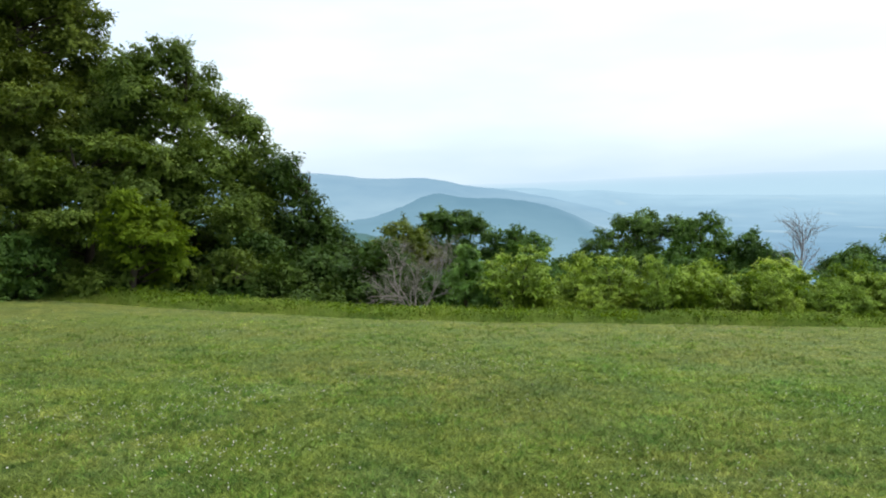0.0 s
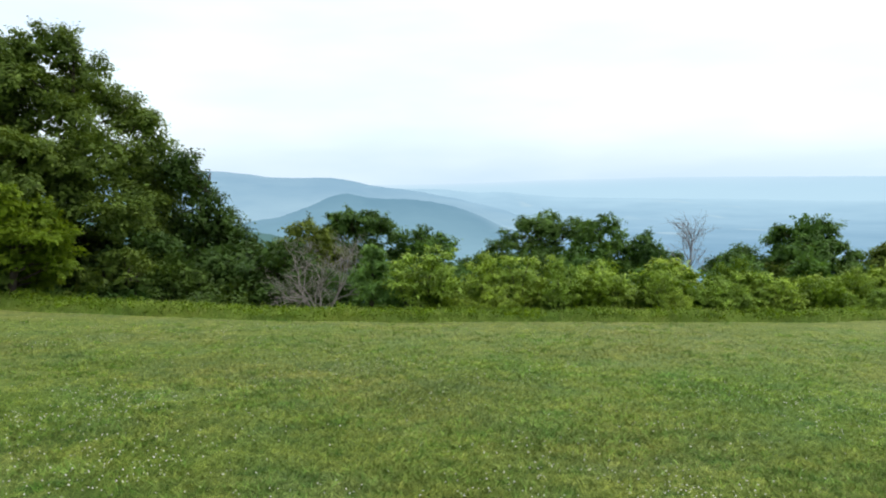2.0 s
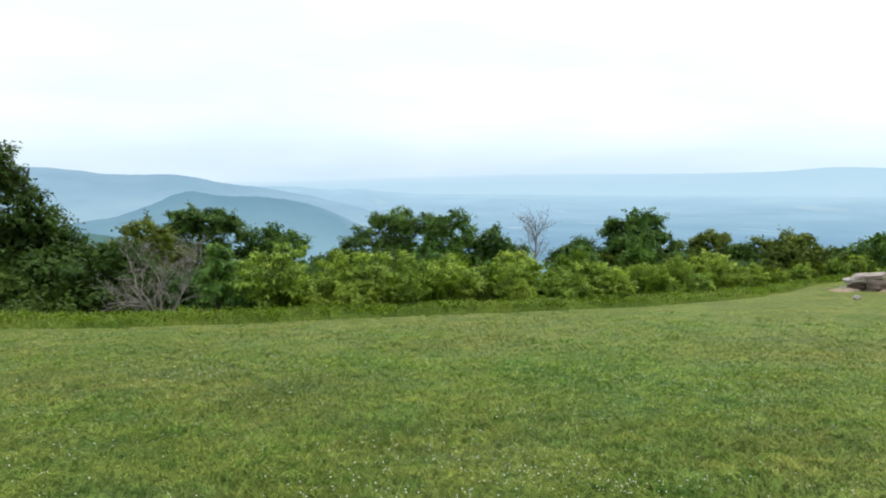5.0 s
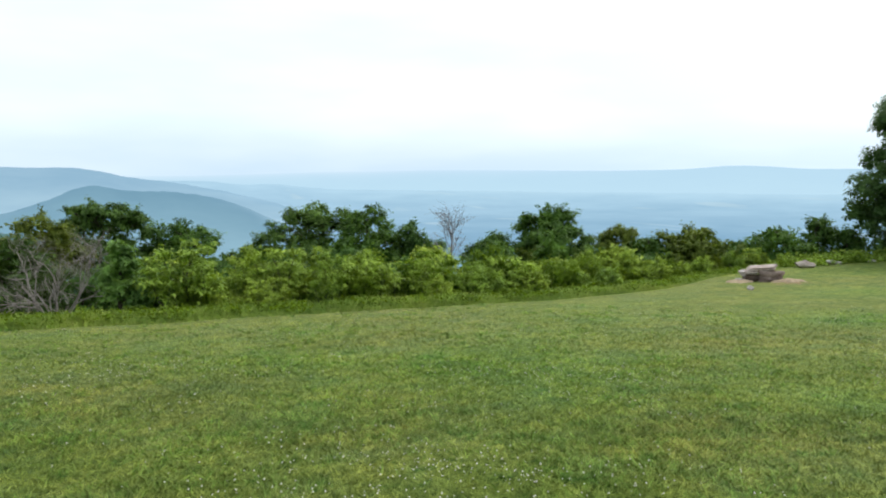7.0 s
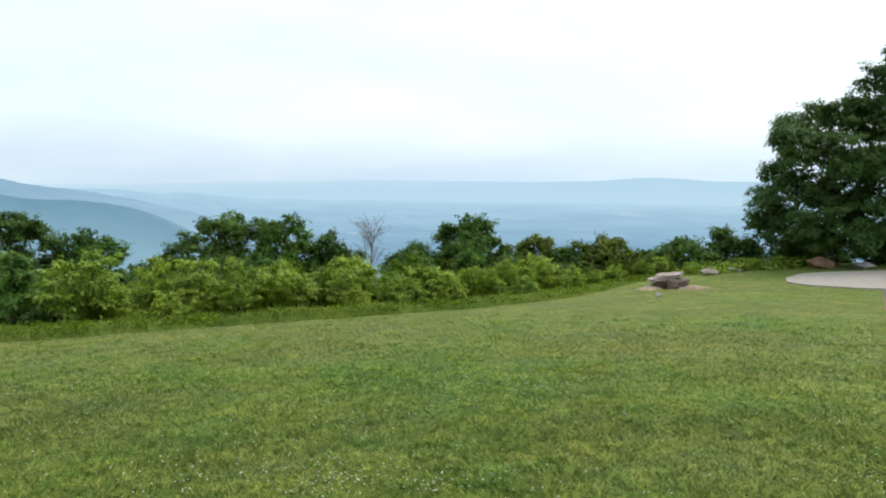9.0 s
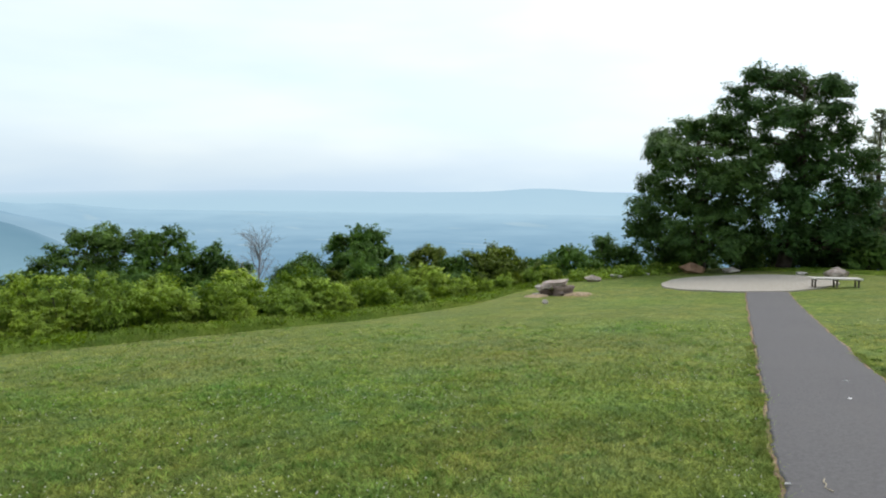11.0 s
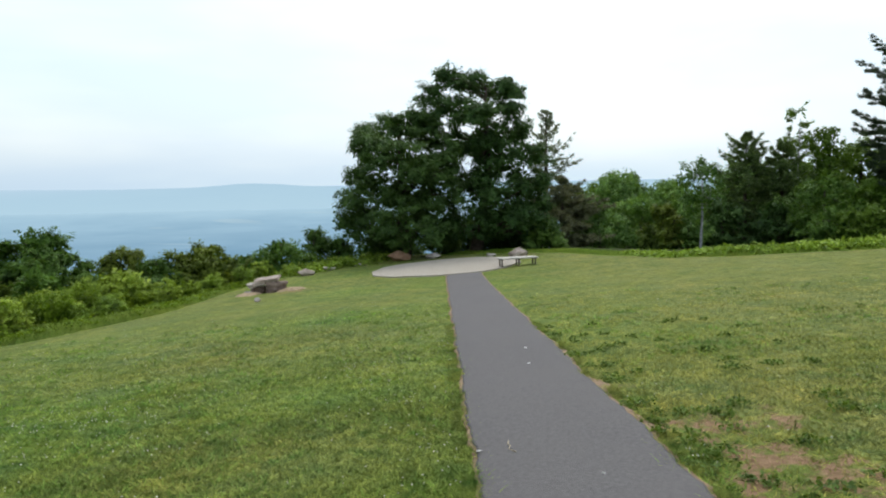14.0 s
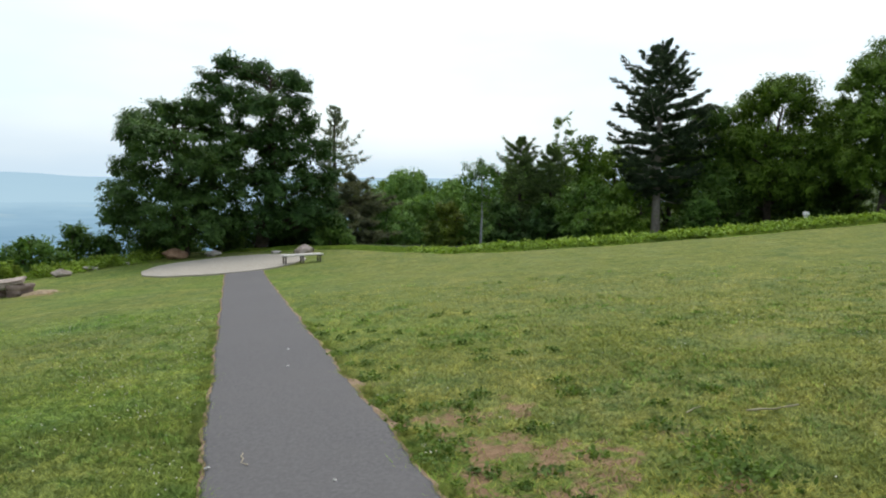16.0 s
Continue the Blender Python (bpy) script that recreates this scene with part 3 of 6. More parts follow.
def sand_apron(x, y, r, seed):
    rng = np.random.default_rng(seed)
    bm = bmesh.new()
    n = 60
    ph = rng.uniform(0, 6, 3)
    mid = bm.verts.new(on_ground(x, y, 0.08))
    rings = []
    for k, lift in ((0.4, 0.085), (0.75, 0.06), (1.0, -0.02)):
        row = []
        for i in range(n):
            a = 2 * math.pi * i / n
            q = r * k * (1 + 0.2 * math.sin(2 * a + ph[0]) + 0.12 * math.sin(5 * a + ph[1]) + 0.07 * math.sin(11 * a + ph[2]))
            row.append(bm.verts.new(on_ground(x + q * math.cos(a), y + q * math.sin(a), lift + 0.01 * math.sin(3 * a + k))))
        rings.append(row)
    for i in range(n):
        j = (i + 1) % n
        bm.faces.new((mid, rings[0][i], rings[0][j]))
        for a, b in ((0, 1), (1, 2)):
            bm.faces.new((rings[a][i], rings[b][i], rings[b][j], rings[a][j]))
    for fc in bm.faces:
        fc.smooth = True
    tagged(part("bare_soil", bm, SOIL, None), "patch of bare tan sandy soil under the boulders", "soil", kind="structure")


build_ground()
build_verges()
sand_apron(20.65, 13.65, 0.5, 1)
sand_apron(19.7, 14.6, 0.45, 2)
build_path()
build_patio()
build_far()


# ---- plants ----
def tube(points, radii, sides=6):
    """Points and faces of a tapered tube along a line."""
    p, rad = np.asarray(points, float), np.asarray(radii, float)
    t = np.gradient(p, axis=0)
    t /= np.linalg.norm(t, axis=1)[:, None] + 1e-9
    ref = np.where(np.abs(t[:, 2:3]) > 0.9, [[1.0, 0, 0]], [[0, 0, 1.0]])
    u = np.cross(t, ref)
    u /= np.linalg.norm(u, axis=1)[:, None] + 1e-9
    w = np.cross(t, u)
    a = np.linspace(0, 2 * np.pi, sides, endpoint=False)
    v = p[:, None] + rad[:, None, None] * (np.cos(a)[None, :, None] * u[:, None] + np.sin(a)[None, :, None] * w[:, None])
    n = len(p)
    f = np.array([(i * sides + j, i * sides + (j + 1) % sides, (i + 1) * sides + (j + 1) % sides, (i + 1) * sides + j) for i in range(n - 1) for j in range(sides)])
    return v.reshape(-1, 3), f


def joined(pieces):
    vs, fs, n = [], [], 0
    for v, f in pieces:
        vs.append(v)
        fs.append(f + n)
        n += len(v)
    return np.concatenate(vs), np.concatenate(fs)


def limb(rng, a, b, r0, r1, sag=0.1, n=7):
    """A bent branch from a to b."""
    a, b = np.asarray(a, float), np.asarray(b, float)
    f = np.linspace(0, 1, n)[:, None]
    side = rng.normal(0, sag, 3) * np.linalg.norm(b - a)
    side[2] = abs(side[2])
    p = a + (b - a) * f + side * np.sin(np.pi * f) + rng.normal(0, 0.02, (n, 3)) * np.linalg.norm(b - a)
    p[0] = a
    return tube(p, np.linspace(r0, r1, n), 6 if r0 > 0.03 else 4)


def leaves(rng, at, out, length, width, up=0.5, droop=0.0, way=None, rough=0.3, tri=False):
    """Folded leaf blades at the points; out: where each one faces; way: where its tip points."""
    n = len(at)
    nor = out + rng.normal(0, rough, (n, 3)) + [0, 0, up]
    nor /= np.linalg.norm(nor, axis=1)[:, None] + 1e-9
    d = rng.normal(0, 1, (n, 3)) + out * 0.8 - [0, 0, droop] if way is None else way + rng.normal(0, 0.45, (n, 3))
    d -= nor * np.sum(d * nor, 1)[:, None]
    d /= np.linalg.norm(d, axis=1)[:, None] + 1e-9
    s = np.cross(nor, d)
    ln = (length * rng.uniform(0.6, 1.3, n))[:, None]
    wd = (width * rng.uniform(0.7, 1.2, n))[:, None]
    if tri:
        v = np.stack([at - d * ln * 0.2 + s * wd, at - d * ln * 0.2 - s * wd, at + d * ln], 1).reshape(-1, 3)
        return v, np.arange(3 * n).reshape(-1, 3)
    mid = at + d * ln * 0.5 + nor * wd * 0.3
    v = np.stack([at, mid + s * wd, at + d * ln - nor * wd * 0.2, mid - s * wd], 1).reshape(-1, 3)
    return v, np.arange(4 * n).reshape(-1, 4)


def envelope(kind, h):
    """Half width of a crown at the share h of its height."""
    if kind == "cone":
        return (1 - h) ** 0.8 * 0.95 + 0.05
    if kind == "bush":
        return np.sqrt(np.maximum(0.03, 1 - h ** 2.2)) * (0.9 + 0.1 * np.sin(3 * h))
    if kind == "broad":
        return np.sqrt(np.maximum(0.1, 1 - np.abs((h - 0.42) / 0.62) ** 2.6))
    return np.sqrt(np.maximum(0.05, 1 - ((h - 0.42) / 0.6) ** 2))


def crown_clumps(rng, kind, height, base, rad, count, gaps, seed, grain=0.75, lobes=0.34):
    """Middles of the leaf clumps of a crown with lobes and gaps, and the way that each faces."""
    h = rng.uniform(0, 1, count * 3)
    h = h[rng.uniform(0, 1, len(h)) < 0.25 + 0.75 * envelope(kind, h)]
    a = rng.uniform(0, 2 * np.pi, len(h))
    shell = 1 - 0.5 * rng.uniform(0, 1, len(h)) ** 1.8
    at, out = [], []
    for hh, aa, ss in zip(h, a, shell):
        d = Vector((math.cos(aa), math.sin(aa), hh * 1.6 * (height - base) / (2 * rad)))
        q = d * 1.5 + Vector((seed * 3.1, seed * 1.7, 0))
        lobe = 1 + lobes * noise.noise(q) + lobes * 0.5 * noise.noise(q * 2.7)
        r = float(envelope(kind, hh)) * rad * lobe * ss
        z = base + (height - base) * hh * (0.97 + 0.1 * noise.noise(q * 1.3 + Vector((9, 0, 0)))) * (0.8 + 0.2 * ss)
        p = Vector((r * math.cos(aa), r * math.sin(aa), z))
        if noise.noise(Vector((p.x, p.y, p.z * 1.9)) * grain + Vector((0, seed, 5))) < gaps - 0.5:
            continue
        at.append(p)
        out.append((math.cos(aa) * (1.1 - hh), math.sin(aa) * (1.1 - hh), 0.25 + 0.9 * hh))
        if len(at) >= count:
            break
    return np.array(at), np.array(out)


def clump_leaves(rng, at, out, per, spread, flat, length, width=0.42):
    """Small leaves in uneven, flattened tufts, dense on top and open below; each tuft is stretched and tipped its own way."""
    k = len(at)
    size = rng.uniform(0.5, 1.05, k) + 0.6 * rng.uniform(0, 1, k) ** 4
    axis = out * [1, 1, 0.5] + rng.normal(0, 0.45, (k, 3)) * [1, 1, 0.6]
    axis /= np.linalg.norm(axis, axis=1)[:, None] + 1e-9
    across = np.cross(axis, [0, 0, 1.0] + rng.normal(0, 0.38, (k, 3)))
    across /= np.linalg.norm(across, axis=1)[:, None] + 1e-9
    layer = np.cross(across, axis)
    m = np.maximum(4, (per * 2.1 * size ** 2 * rng.uniform(0.75, 1.2, k)).astype(int))
    idx = np.repeat(np.arange(k), m)
    n = len(idx)
    g = rng.normal(0, 1, (n, 3))
    g /= np.linalg.norm(g, axis=1)[:, None]
    g[:, 2] = np.where(g[:, 2] < -0.15, -g[:, 2], g[:, 2])
    r = (0.55 + 0.5 * rng.uniform(0, 1, n)) * (1 + 0.3 * np.sin(5 * np.arctan2(g[:, 1], g[:, 0]) + 7.0 * idx))
    w = r[:, None] * g * np.stack([rng.uniform(0.95, 1.35, k), rng.uniform(0.7, 1.0, k), np.full(k, flat * 1.2)], 1)[idx]
    q = (spread * 1.05 * size)[idx]
    p = at[idx] + q[:, None] * (axis[idx] * w[:, :1] + across[idx] * w[:, 1:2] + layer[idx] * w[:, 2:])
    face = axis[idx] * g[:, :1] * 0.6 + across[idx] * g[:, 1:2] * 0.6 + layer[idx] * (0.35 + 0.8 * g[:, 2:])
    way = axis[idx] * g[:, :1] + across[idx] * g[:, 1:2] + rng.normal(0, 0.7, (n, 3)) - [0, 0, 0.3]
    return leaves(rng, p, face, length * 0.74, length * width * 0.85, 0.15, 0.0, way, 0.28, True)


def broadleaf(name, where, height, rad, kind="round", base=0.25, leaf=LEAF_MID, bark=BARK, cover=4.0, per=55, spread=0.33, length=0.14, flat=0.6, gaps=0.12, fill=20, limbs=14, grain=0.75, lobes=0.34, seed=0, label="", group="", trunk_r=None):
    """A leafy tree: tapered trunk with limbs, and a crown of leaf clumps. cover: clumps for each square metre of its outside."""
    rng = np.random.default_rng(seed)
    ob = thing(name, where, label, "shrub" if name == "shrub" else "tree", group)
    lo = base * height
    area = 5.2 * rad * (height - lo)
    at, out = crown_clumps(rng, kind, height - spread * 0.6, lo, rad - spread * 0.7, int(cover * area) + 20, gaps, seed, grain, lobes)
    tr = trunk_r or 0.022 * height + 0.03
    n = 9
    f = np.linspace(0, 1, n)[:, None]
    spine = f * [0, 0, height * 0.86] + np.sin(f * 3.0) * rng.normal(0, 0.05 * rad, 3) * [1, 1, 0]
    spine[0, 2] = -0.4
    pieces = [tube(spine, tr * (1.25 - 1.1 * f[:, 0]) + 0.008, 8)]
    for c in at[rng.permutation(len(at))[:limbs]]:
        hs = np.clip((c[2] - 0.35 * np.hypot(c[0], c[1])) / (height * 0.86), 0.06, 0.9)
        k = hs * (n - 1)
        start = spine[int(k)] + (spine[min(int(k) + 1, n - 1)] - spine[int(k)]) * (k - int(k))
        pieces.append(limb(rng, start, c, tr * 0.45 * (1.1 - hs), 0.012, 0.08))
        for e in at[np.argsort(np.linalg.norm(at - c, axis=1))[1:6]]:
            pieces.append(limb(rng, c * 0.7 + start * 0.3, e, 0.02, 0.006, 0.1, 4))
    v, fc = joined(pieces)
    put("trunk", mesh_from("trunk", v, fc, True), bark, ob)
    m = int(fill * 1.4 * area) + 8
    hh, aa = rng.uniform(0.02, 0.88, m), rng.uniform(0, 6.283, m)
    r = envelope(kind, hh) * rad * 0.55 * np.sqrt(rng.uniform(0, 1, m))
    inside = np.stack([r * np.cos(aa), r * np.sin(aa), lo + (height - lo) * hh], 1)
    v, fc = joined([clump_leaves(rng, at, out, per, spread, flat, length), leaves(rng, inside, rng.normal(0, 1, inside.shape), 0.22, 0.085, tri=True)])
    put("crown", mesh_from("crown", v, fc), leaf, ob)
    return ob


def lobed_tree(name, x, y, lobes, leaf, seed, label, group="", size=0.3, per=54, length=0.118, flat=0.75, cover=0.88, gaps=0.12, fill=16, trunk_r=0.0, lean=0.0, reach=1.1, swell=1.0, bark=BARK, split=False):
    """A big tree: a trunk whose limbs carry separate masses of foliage (offset from the trunk, height, half width, half height)."""
    rng = np.random.default_rng(seed)
    p0 = on_ground(x, y)
    ob = thing(name, Matrix.Translation(p0), label, "shrub" if name == "shrub" else "tree", group)
    lob = np.array(lobes, float)
    lob[:, 2] -= p0.z
    small = []
    for k in range(len(lob) * 3):
        o = lob[k % len(lob)]
        d = rng.normal(0, 1, 3)
        d /= np.linalg.norm(d)
        s = rng.uniform(0.4, 0.7)
        c = o[:3] + d * [o[3], o[3], o[4]] * (reach - 0.05 - 0.6 * s)
        small.append([*c, o[3] * s, o[4] * s * 1.1])
    lob = np.concatenate([lob * [1, 1, 1, 0.95 * swell, 0.95 * swell], small])
    lob = lob[lob[:, 2] > 0.1]
    top = float((lob[:, 2] + lob[:, 4]).max())
    mid = lob[:, :2].mean(0)
    tr = trunk_r or 0.02 * top + 0.03
    f = np.linspace(0, 1, 9)[:, None]
    spine = np.concatenate([mid * (f * (1 - lean * 0.4)) + np.sin(f * 4) * rng.normal(0, 0.03 * top, 2), f * top * 0.9], 1)
    spine[0, 2] = -0.4
    pieces = [tube(spine, tr * (1.2 - 1.08 * f[:, 0]) + 0.01, 9)]
    at, out, inner, arms = [], [], [], []
    for i, (lx, ly, lz, rx, rz) in enumerate(lob):
        c = np.array([lx, ly, lz])
        n = int(cover * 0.92 * 6.3 * rx * (rx + rz) / (3.14 * size ** 2)) + 6
        u = rng.normal(0, 1, (n, 3))
        u /= np.linalg.norm(u, axis=1)[:, None]
        u = u[u[:, 2] > -0.75]
        wob = np.array([1 + 0.28 * noise.noise(Vector(d * 1.9) + Vector((seed, i, 0))) for d in u])
        p = c + u * (wob * (0.7 + 0.42 * rng.uniform(0, 1, len(u)) ** 0.8))[:, None] * [max(rx - 0.5 * size, 0.1), max(rx - 0.5 * size, 0.1), max(rz - 0.5 * size * flat, 0.08)]
        keep = np.array([noise.noise(Vector((q[0], q[1], q[2] * 1.7)) * 1.1 + Vector((seed, 3, 5))) > gaps - 0.5 for q in p])
        for j, o in enumerate(lob):
            if j != i:
                keep &= (((p - o[:3]) / [o[3], o[3], o[4]]) ** 2).sum(1) > 0.5
        keep &= p[:, 2] > 0.05
        at.append(p[keep])
        out.append(u[keep])
        hs = np.clip((lz - 0.45 * np.hypot(lx - mid[0], ly - mid[1])) / (top * 0.9), 0.12, 0.92)
        start = np.array([np.interp(hs, f[:, 0], spine[:, k]) for k in range(3)])
        arm = [limb(rng, start, c, tr * (0.5 if i < len(lobes) else 0.2) * (1.15 - hs), 0.015, 0.09, 6)]
        (arms if split and i < len(lobes) else pieces).append(arm if split and i < len(lobes) else arm[0])
        for q in p[keep][:5 if i < len(lobes) else 1]:
            (arm if split and i < len(lobes) else pieces).append(limb(rng, start * 0.25 + c * 0.75, q, 0.022, 0.006, 0.1, 5))
        m = int(fill * rx * rx * rz * 4) + 6
        g = rng.normal(0, 1, (m, 3))
        g *= (0.72 * rng.uniform(0, 1, m) ** 0.4 / np.linalg.norm(g, axis=1))[:, None]
        inner.append(c + g * [rx, rx, rz])
    v, fc = joined(pieces)
    stem = put("trunk", mesh_from("trunk", v, fc, True), bark, ob)
    for arm in arms:
        put("branch", mesh_from("branch", *joined(arm), True), bark, stem)
    inner = np.concatenate(inner)
    inner = inner[inner[:, 2] > 0.05]
    inner = inner[[noise.noise(Vector((q[0], q[1], q[2] * 1.7)) * 1.1 + Vector((seed, 3, 5))) > gaps - 0.55 for q in inner]]
    v, fc = joined([clump_leaves(rng, np.concatenate(at), np.concatenate(out), per, size * 1.1, flat, length), leaves(rng, inner, rng.normal(0, 1, inner.shape), 0.2, 0.075, tri=True)])
    put("crown", mesh_from("crown", v, fc), leaf, ob)
    return ob


def conifer(name, where, height, rad, first=0.25, whorls=13, leaf=NEEDLES, seed=0, label="", rise=0.5, per=26, sparse=1.0, needle=0.2, shoulder=0.32, fingers=7, bark=BARK):
    """A pine: straight trunk, whorls of branches that rise near the top and level out below, needles in plumes along side shoots."""
    rng = np.random.default_rng(seed)
    ob = thing(name, where, label, "tree")
    tr = 0.018 * height + 0.04
    pieces = [tube([(0, 0, -0.4), (0.02, 0, height * 0.3), (-0.03, 0.03, height * 0.7), (0, 0, height * 0.985)], [tr * 1.15, tr * 0.85, tr * 0.45, 0.015], 9)]
    at, way = [], []

    def plume(a, b, n):
        q = rng.uniform(0.15, 1.0, n)[:, None]
        c = a + (b - a) * q
        d = (b - a) / (np.linalg.norm(b - a) + 1e-9)
        m = np.repeat(np.arange(n), per)
        at.append(c[m] + rng.normal(0, 0.035, (len(m), 3)))
        way.append(d + rng.normal(0, 0.55, (len(m), 3)) + [0, 0, 0.3])

    for w in range(whorls):
        h = w / (whorls - 1)
        z = height * (first + (0.95 - first) * h)
        length = rad * min(1.0, ((1.03 - h) / shoulder) ** 0.75) * (0.75 if h < 0.05 else 1)
        for b in range(7):
            if rng.random() > sparse:
                continue
            a = b * 0.898 + w * 0.7 + rng.uniform(-0.3, 0.3)
            ln = length * rng.uniform(0.5, 1.15)
            zb = z + rng.uniform(-0.75, 0.75) * height * (0.95 - first) / whorls
            d = np.array([math.cos(a), math.sin(a), 0])
            f = np.linspace(0, 1, 7)
            lift = rise * (h - 0.35) * 1.1 * f + rng.uniform(0.15, 0.5) * f ** 2.5 - rng.uniform(0.02, 0.2) * f
            p = np.array([0, 0, zb]) + d * (ln * f)[:, None] + np.array([0, 0, 1]) * (ln * lift)[:, None]
            pieces.append(tube(p, np.linspace(0.04 * (1.2 - h), 0.007, 7), 5))
            side = np.array([-d[1], d[0], 0])
            spot = lambda q: np.array([np.interp(q, f, p[:, i]) for i in range(3)])
            for k in range(fingers):
                q = 0.1 + 0.86 * (k + rng.uniform(0, 1)) / fingers
                o = spot(q)
                reach = ln * (0.34 * (1.15 - q) + 0.06) * rng.uniform(0.6, 1.2)
                e = o + (d * 0.75 + side * rng.choice((-1, 1)) * rng.uniform(0.4, 0.9) + [0, 0, rng.uniform(-0.02, 0.22)]) * (reach + 0.12)
                plume(o, e, max(2, int(5 * reach / 0.4)))
            plume(spot(0.55), p[-1] + d * 0.1, 5)
    plume(np.array([0, 0, height * 0.9]), np.array([0, 0, height]), 8)
    v, fc = joined(pieces)
    put("trunk", mesh_from("trunk", v, fc, True), bark, ob)
    at, way = np.concatenate(at), np.concatenate(way)
    v, fc = leaves(rng, at, rng.normal(0, 0.6, at.shape), needle, 0.017, 0.5, 0.0, way, 0.3, True)
    put("crown", mesh_from("crown", v, fc), leaf, ob)
    return ob


def bare_tree(name, where, height, rad, seed, label, stems=1, depth=4, thick=0.05, bark=GREY_BARK, twig=0.5):
    """A leafless tree: trunk and ever finer branches."""
    rng = np.random.default_rng(seed)
    ob = thing(name, where, label, "tree")
    trunk, fine = [], []

    def grow(a, d, ln, r, level):
        d = d / np.linalg.norm(d)
        b = a + d * ln
        (trunk if level < 2 else fine).append(limb(rng, a, b, r, r * 0.6, 0.06, 5))
        if level >= depth:
            return
        for _ in range(rng.integers(3, 5)):
            e = d + rng.normal(0, twig, 3) + [0, 0, 0.25]
            f = rng.uniform(0.45, 1.0)
            grow(a + d * ln * f, e, ln * rng.uniform(0.5, 0.72), r * 0.5, level + 1)

    for s in range(stems):
        a = 2.4 * s + rng.uniform(0, 1)
        lean = (0.0 if stems == 1 else 0.55 * rad / height * 2) * rng.uniform(0.15, 1)
        grow(np.array([0, 0, -0.3]), np.array([lean * math.cos(a), lean * math.sin(a), 1.0]), height * rng.uniform(0.4, 0.5), thick, 0)
    v, f = joined(trunk)
    k = height / max(v[:, 2].max(), joined(fine)[0][:, 2].max())
    put("trunk", mesh_from("trunk", v * k, f, True), bark, ob)
    v, f = joined(fine)
    put("branchwork", mesh_from("branchwork", v * k, f), bark, ob)
    return ob


def vase_tree(name, where, height, rad, seed, label):
    """A standing dead tree: clear trunk, then a vase of thin up-curving branches."""
    rng = np.random.default_rng(seed)
    ob = thing(name, where, label, "tree")
    bole = np.array([[0, 0, -0.4], [0.04, 0.02, height * 0.3], [-0.02, 0.05, height * 0.55], [0.05, 0, height * 0.8], [0.02, 0.03, height * 0.97]])
    stem = put("trunk", mesh_from("trunk", *tube(bole, [0.085, 0.07, 0.055, 0.03, 0.008], 8), True), PALE_BARK, ob)
    for k in range(13):
        fine = []
        f = 0.5 + 0.4 * k / 12
        a = k * 2.4 + rng.uniform(-0.4, 0.4)
        start = np.array([np.interp(f * height, bole[:, 2], bole[:, i]) for i in range(3)])
        reach = rad * rng.uniform(0.6, 1.1) * (1.25 - f * 0.7)
        tip = start + [reach * math.cos(a), reach * math.sin(a), height * rng.uniform(0.16, 0.3)]
        tip[2] = min(tip[2], height)
        fine.append(limb(rng, start, tip, 0.026, 0.007, 0.09, 7))
        for _ in range(7):
            g = rng.uniform(0.25, 1)
            s = start + (tip - start) * g
            e = s + np.array([math.cos(a), math.sin(a), 0.6]) * 0.22 + rng.normal(0, 0.2, 3)
            fine.append(limb(rng, s, e, 0.008, 0.003, 0.1, 4))
            for _ in range(4):
                fine.append(limb(rng, s + (e - s) * rng.uniform(0.3, 1), e + rng.normal(0, 0.13, 3) + [0, 0, 0.06], 0.004, 0.002, 0.1, 3))
        put("branch", mesh_from("branch", *joined(fine)), PALE_BARK, stem)
    return ob


def tree_at(maker, x, y, top, *args, turn=0.0, **kw):
    p = on_ground(x, y)
    return maker(args[0], pose(p.x, p.y, p.z, 0, 0, turn), top - p.z, *args[1:], **kw)


GROVE, OVERLOOK, WOODS = "trees at the meadow's corner", "trees below the meadow", "woodland edge trees"
# left grove
lobed_tree("tree", -13.6, 23.8, ((2, -1.4, 10.2, 1.82, 1.14), (1, 0.8, 9.2, 2.02, 1.1), (1, -0.7, 7.8, 0.93, 0.62), (1.1, 1.7, 8.1, 0.89, 0.71), (0.2, -0.2, 5.9, 1.27, 0.63), (2.8, 0.3, 7.4, 0.72, 0.72), (0.4, 0.9, 7.4, 1.52, 0.76), (2.2, 0.5, 6.6, 0.95, 0.65), (-0.1, -1.6, 6, 1.6, 1.02), (-1, -0.6, 8.3, 1.79, 1.34), (0.9, -1, 5.2, 1.39, 0.77), (1.3, 1.5, 5.3, 0.89, 0.8), (-0.5, -0.7, 3.8, 1.68, 1.07), (1.6, -1.3, 3.2, 1.25, 0.93)), LEAF_OLIVE, 11, "tall green broadleaf tree at the meadow's corner", GROVE, swell=1.12, fill=60, gaps=0.0)
